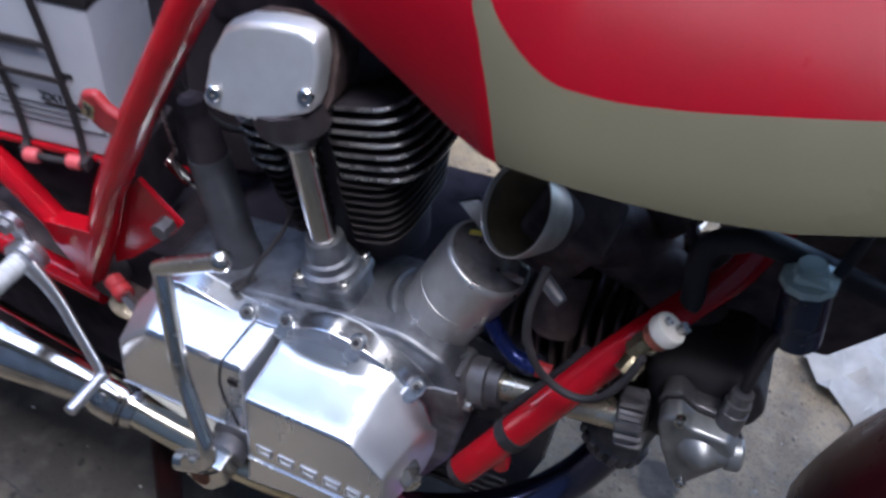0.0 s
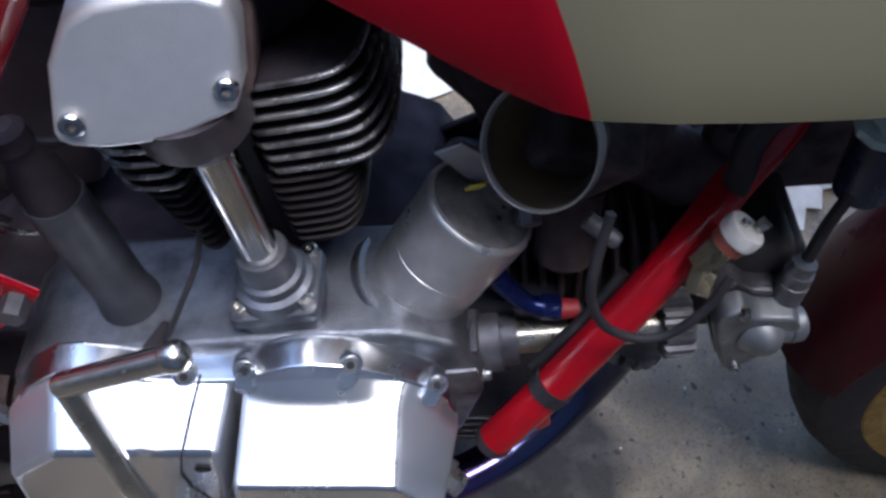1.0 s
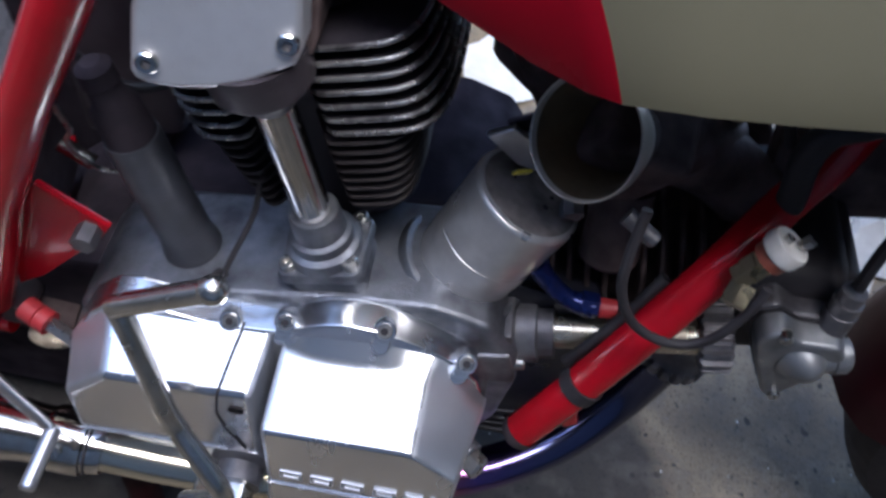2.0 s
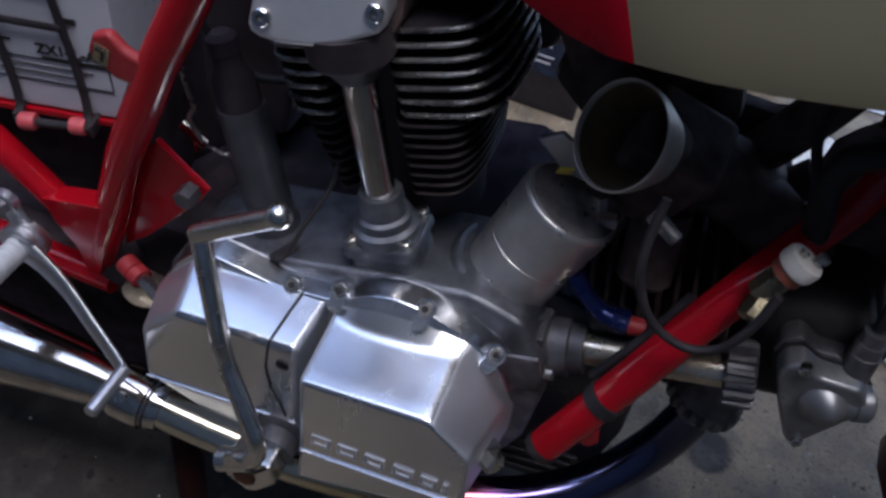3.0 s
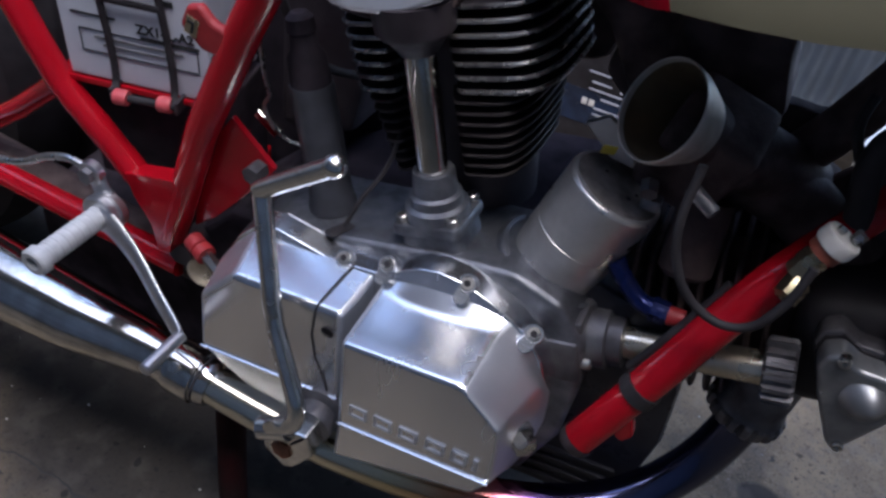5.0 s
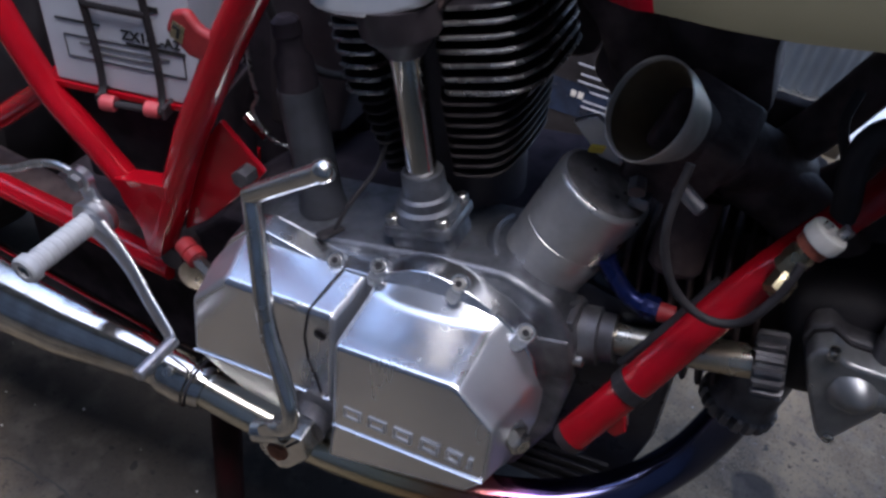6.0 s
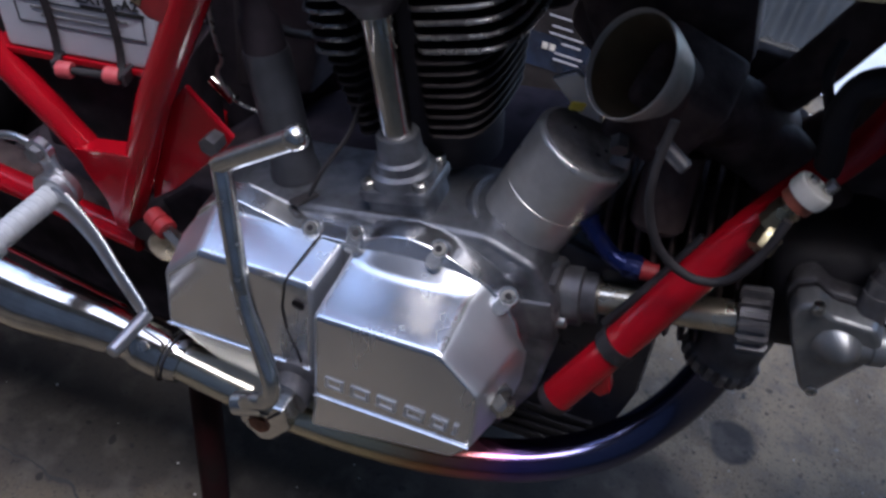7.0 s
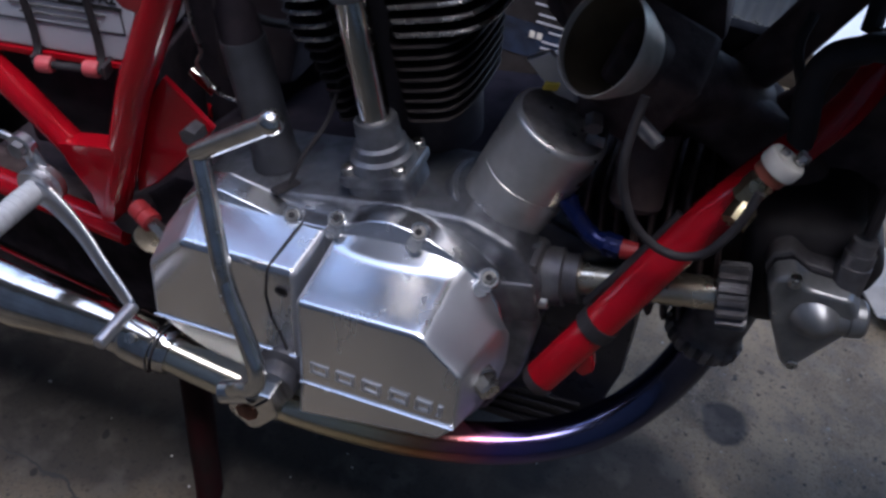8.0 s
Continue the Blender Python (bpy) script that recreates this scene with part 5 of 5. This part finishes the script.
# ---- battery in the frame ----
BPOSE = (-0.2865, 0.0427, 0.434)
BTURN = (0, radians(-2.5), radians(11))
battery = thing("battery", "white plastic battery with printed lettering held by rubber straps", "battery", BPOSE)
battery.rotation_euler = BTURN
BW, BD, BH = 0.134, 0.089, 0.150
case = part("case", bevel(box((BW, BD, BH), (0, 0, BH / 2)), 0.003, 2), WHITE, battery, "bluish white case")
part("lid", bevel(box((BW + 0.002, BD + 0.002, 0.018), (0, 0, BH + 0.009)), 0.003, 2), INK, battery, "black lid")
fy = -BD / 2 - 0.0006


def lettering(text, size, at, parent, mat, name="lettering"):
    cu = bpy.data.curves.new(name, "FONT")
    cu.body, cu.size, cu.extrude, cu.offset = text, size, 0.0004, size * 0.025
    cu.align_x = "LEFT"
    tmp = bpy.data.objects.new(name, cu)
    scene.collection.objects.link(tmp)
    dg = bpy.context.evaluated_depsgraph_get()
    me = bpy.data.meshes.new_from_object(tmp.evaluated_get(dg))
    bpy.data.objects.remove(tmp)
    me.materials.clear()
    me.materials.append(mat)
    ob = new(name, me)
    ob.matrix_basis = pose(*at, 90, 0, 0)
    ob.parent = parent
    return ob


lettering("ZX14L-A2", 0.0118, (0.004, fy, 0.0520), battery, INK)
part("underline", box((0.052, 0.0008, 0.0022), (0.033, fy, 0.0485)), INK, battery)
part("print_line", box((0.040, 0.0008, 0.0018), (-0.034, fy, 0.0600)), INK, battery)
for k, (x, w) in enumerate(((0.004, 0.080), (0.002, 0.062))):
    part("small_print", box((w, 0.0008, 0.0022), (x, fy, 0.0405 - 0.0065 * k)), GREYINK, battery)
for x, z, w, h in ((0.004, 0.0465, 0.106, 0.0008), (0.004, 0.0265, 0.106, 0.0008), (-0.049, 0.0365, 0.0008, 0.0205), (0.057, 0.0365, 0.0008, 0.0205)):
    part("box_line", box((w, 0.0008, h), (x, fy, z)), INK, battery)
part("upper_print", box((0.012, 0.0008, 0.005), (0.034, fy, 0.083)), INK, battery)
part("upper_block", box((0.050, 0.0008, 0.010), (-0.010, fy, 0.108)), GREYINK, battery)

tray = thing("battery_tray", "red battery tray with pink rubber rollers on black rod", "tray", BPOSE)
tray.rotation_euler = BTURN
part("pan", bevel(join(box((0.140, 0.030, 0.004), (0, -0.034, -0.0035)), box((0.144, 0.003, 0.006), (0, -0.0485, -0.001))), 0.001, 1), REDPAINT, tray, "red pan with a thin lip")
part("under_box", bevel(box((0.140, 0.08, 0.11), (0, 0.012, -0.062)), 0.004, 2), FLANKBLACK, tray, "black box under the pan")
for x, y in ((-0.009, -0.062), (0.029, -0.058)):
    part("roller", lathe([(0, 0), (0, 0.0062), (0.002, 0.0070), (0.010, 0.0070), (0.012, 0.0062), (0.012, 0)], (x - 0.006, y, -0.002), (1, 0.08, 0.0), 20), PINK, tray, "pink rubber roller")
part("rod", tube([(-0.018, -0.062, -0.002), (0.040, -0.058, -0.002)], 0.0032, 10), RUBBER, tray)
for x in (-0.019, 0.040):
    part("hanger", bevel(box((0.004, 0.018, 0.012), (x, -0.053, -0.002)), 0.001, 1), BLACK, tray)
straps = thing("battery_strap", "black rubber strap ladder across the battery's front", "strap", BPOSE)
straps.rotation_euler = BTURN
for x in (-0.018, 0.036):
    part("strap", tube(smooth_path([(x, -0.058, -0.001), (x - 0.001, -0.0500, 0.012), (x - 0.003, -0.0480, 0.05), (x - 0.009, -0.0480, 0.12), (x - 0.013, -0.0475, 0.172), (x - 0.013, -0.02, 0.174)]), 0.0036, 10, 0.5, (0, 1, 0)), RUBBER, straps)
for z, d in ((0.079, 0.0055), (0.112, 0.0085)):
    part("rung", tube([(-0.018 - d, -0.0490, z), (0.036 - d, -0.0490, z)], 0.0032, 10, 0.5, (0, 1, 0)), RUBBER, straps)

# ---- things on the far floor ----
spare = thing("spare_battery", "black spare battery with white print standing on the floor", "battery", (-0.05, 0.870, 0.0))
part("case", bevel(box((0.28, 0.14, 0.22), (0, 0, 0.110)), 0.004, 2), RUBBER, spare)
part("lid", bevel(box((0.284, 0.144, 0.025), (0, 0, 0.2325)), 0.003, 2), RUBBER, spare)
part("label_field", box((0.20, 0.001, 0.065), (0.025, -0.0705, 0.108)), COIL, spare, "dark blue printed label")
for x in (0.008, 0.021):
    part("white_print", bevel(box((0.010, 0.001, 0.012), (x, -0.0716, 0.120)), 0.0003, 1), OFFWHITE, spare)
for x, z, w in ((0.036, 0.178, 0.066), (0.030, 0.160, 0.036), (0.074, 0.156, 0.020), (0.040, 0.146, 0.060), (0.052, 0.132, 0.034), (0.052, 0.112, 0.050), (0.050, 0.100, 0.046)):
    part("print_bar", box((w, 0.001, 0.0028), (x, -0.0718, z)), WHITE, spare)
part("white_mark", solid([(0.056, -0.0725, 0.186), (0.096, -0.0725, 0.186), (0.086, -0.0725, 0.206)], [(0, 1, 2)]), OFFWHITE, spare)
for x in (-0.09, 0.0, 0.09):
    part("terminal_cap", lathe([(0, 0), (0, 0.012), (0.012, 0.012), (0.014, 0.009), (0.014, 0)], (x, 0, 0.245), (0, 0, 1), 16), RUBBER, spare)

# black panel added to keep the wall behind the spare battery dark
crate = thing("dark_backing", "tall black ribbed panel added against the steel wall to keep it dark", "crate", (-0.16, 1.065, 0.0))
part("side_panel", bevel(box((0.52, 0.045, 0.55), (0, 0, 0.275)), 0.006, 2), BLACK, crate)
for z in (0.12, 0.27, 0.42):
    part("rib", bevel(box((0.52, 0.008, 0.012), (0, -0.025, z)), 0.002, 1), BLACK, crate)


GREYPAPER = material("pale_paper", (0.60, 0.575, 0.53), (0.44, 0.42, 0.385), 0.85, 0.0, 24, 260, 0.3)


def paper_scrap(at, size, seed, label, mat=PAPER):
    rnd = random.Random(seed)
    bm = bmesh.new()
    n = 6 if size < 0.25 else 12
    vs = [[bm.verts.new(((i / n - 0.5) * size + rnd.uniform(-1, 1) * size * 0.04, (j / n - 0.5) * size * 0.7 + rnd.uniform(-1, 1) * size * 0.04, 0.004 + rnd.uniform(0, 1) * size * 0.07)) for j in range(n + 1)] for i in range(n + 1)]
    for i in range(n):
        for j in range(n):
            bm.faces.new([vs[i][j], vs[i + 1][j], vs[i + 1][j + 1], vs[i][j + 1]])
    bmesh.ops.solidify(bm, geom=bm.faces, thickness=0.0008)
    ob = part("paper_scrap", bm, mat)
    ob.matrix_basis = pose(*at, 0, 0, rnd.uniform(0, 180))
    return tagged(ob, label, "paper", "scraps on the floor")


for k, (x, y, s) in enumerate(((0.175, 0.700, 0.20), (0.30, 0.80, 0.15), (0.50, 0.95, 0.20), (0.745, 0.675, 0.09), (-0.84, 0.34, 0.05))):
    paper_scrap((x, y, 0.0), s, 10 + k, "crumpled white paper scrap lying on the concrete floor")
# sheet added to stand for the bright floor right of the engine
paper_scrap((0.745, 0.605, 0.0), 0.36, 31, "pale grey crumpled sheet added for the bright patch of concrete floor", GREYPAPER)
plank = tagged(part("wooden_plank", bevel(box((0.10, 0.9, 0.03), (-0.95, 0.25, 0.015), (0, 0, 12)), 0.003, 1), WOOD), "weathered brown plank lying on the floor", "plank")


def grit():
    """Small chips strewn over the floor."""
    rnd = random.Random(5)
    bm = bmesh.new()
    for k in range(190):
        x, y = rnd.uniform(-0.7, 1.0), rnd.uniform(-0.45, 0.9)
        s = rnd.uniform(0.0007, 0.0022) * (1.6 if rnd.random() < 0.1 else 1)
        bmesh.ops.create_icosphere(bm, subdivisions=1, radius=s, matrix=pose(x, y, s * 0.4, rnd.uniform(0, 90), rnd.uniform(0, 90), 0) @ Matrix.Diagonal((1, rnd.uniform(0.5, 1), rnd.uniform(0.4, 0.8), 1)))
    return bm


tagged(part("floor_grit", grit(), CONCRETE2), "pale grit and chips strewn over the concrete", "grit", kind="stuff")
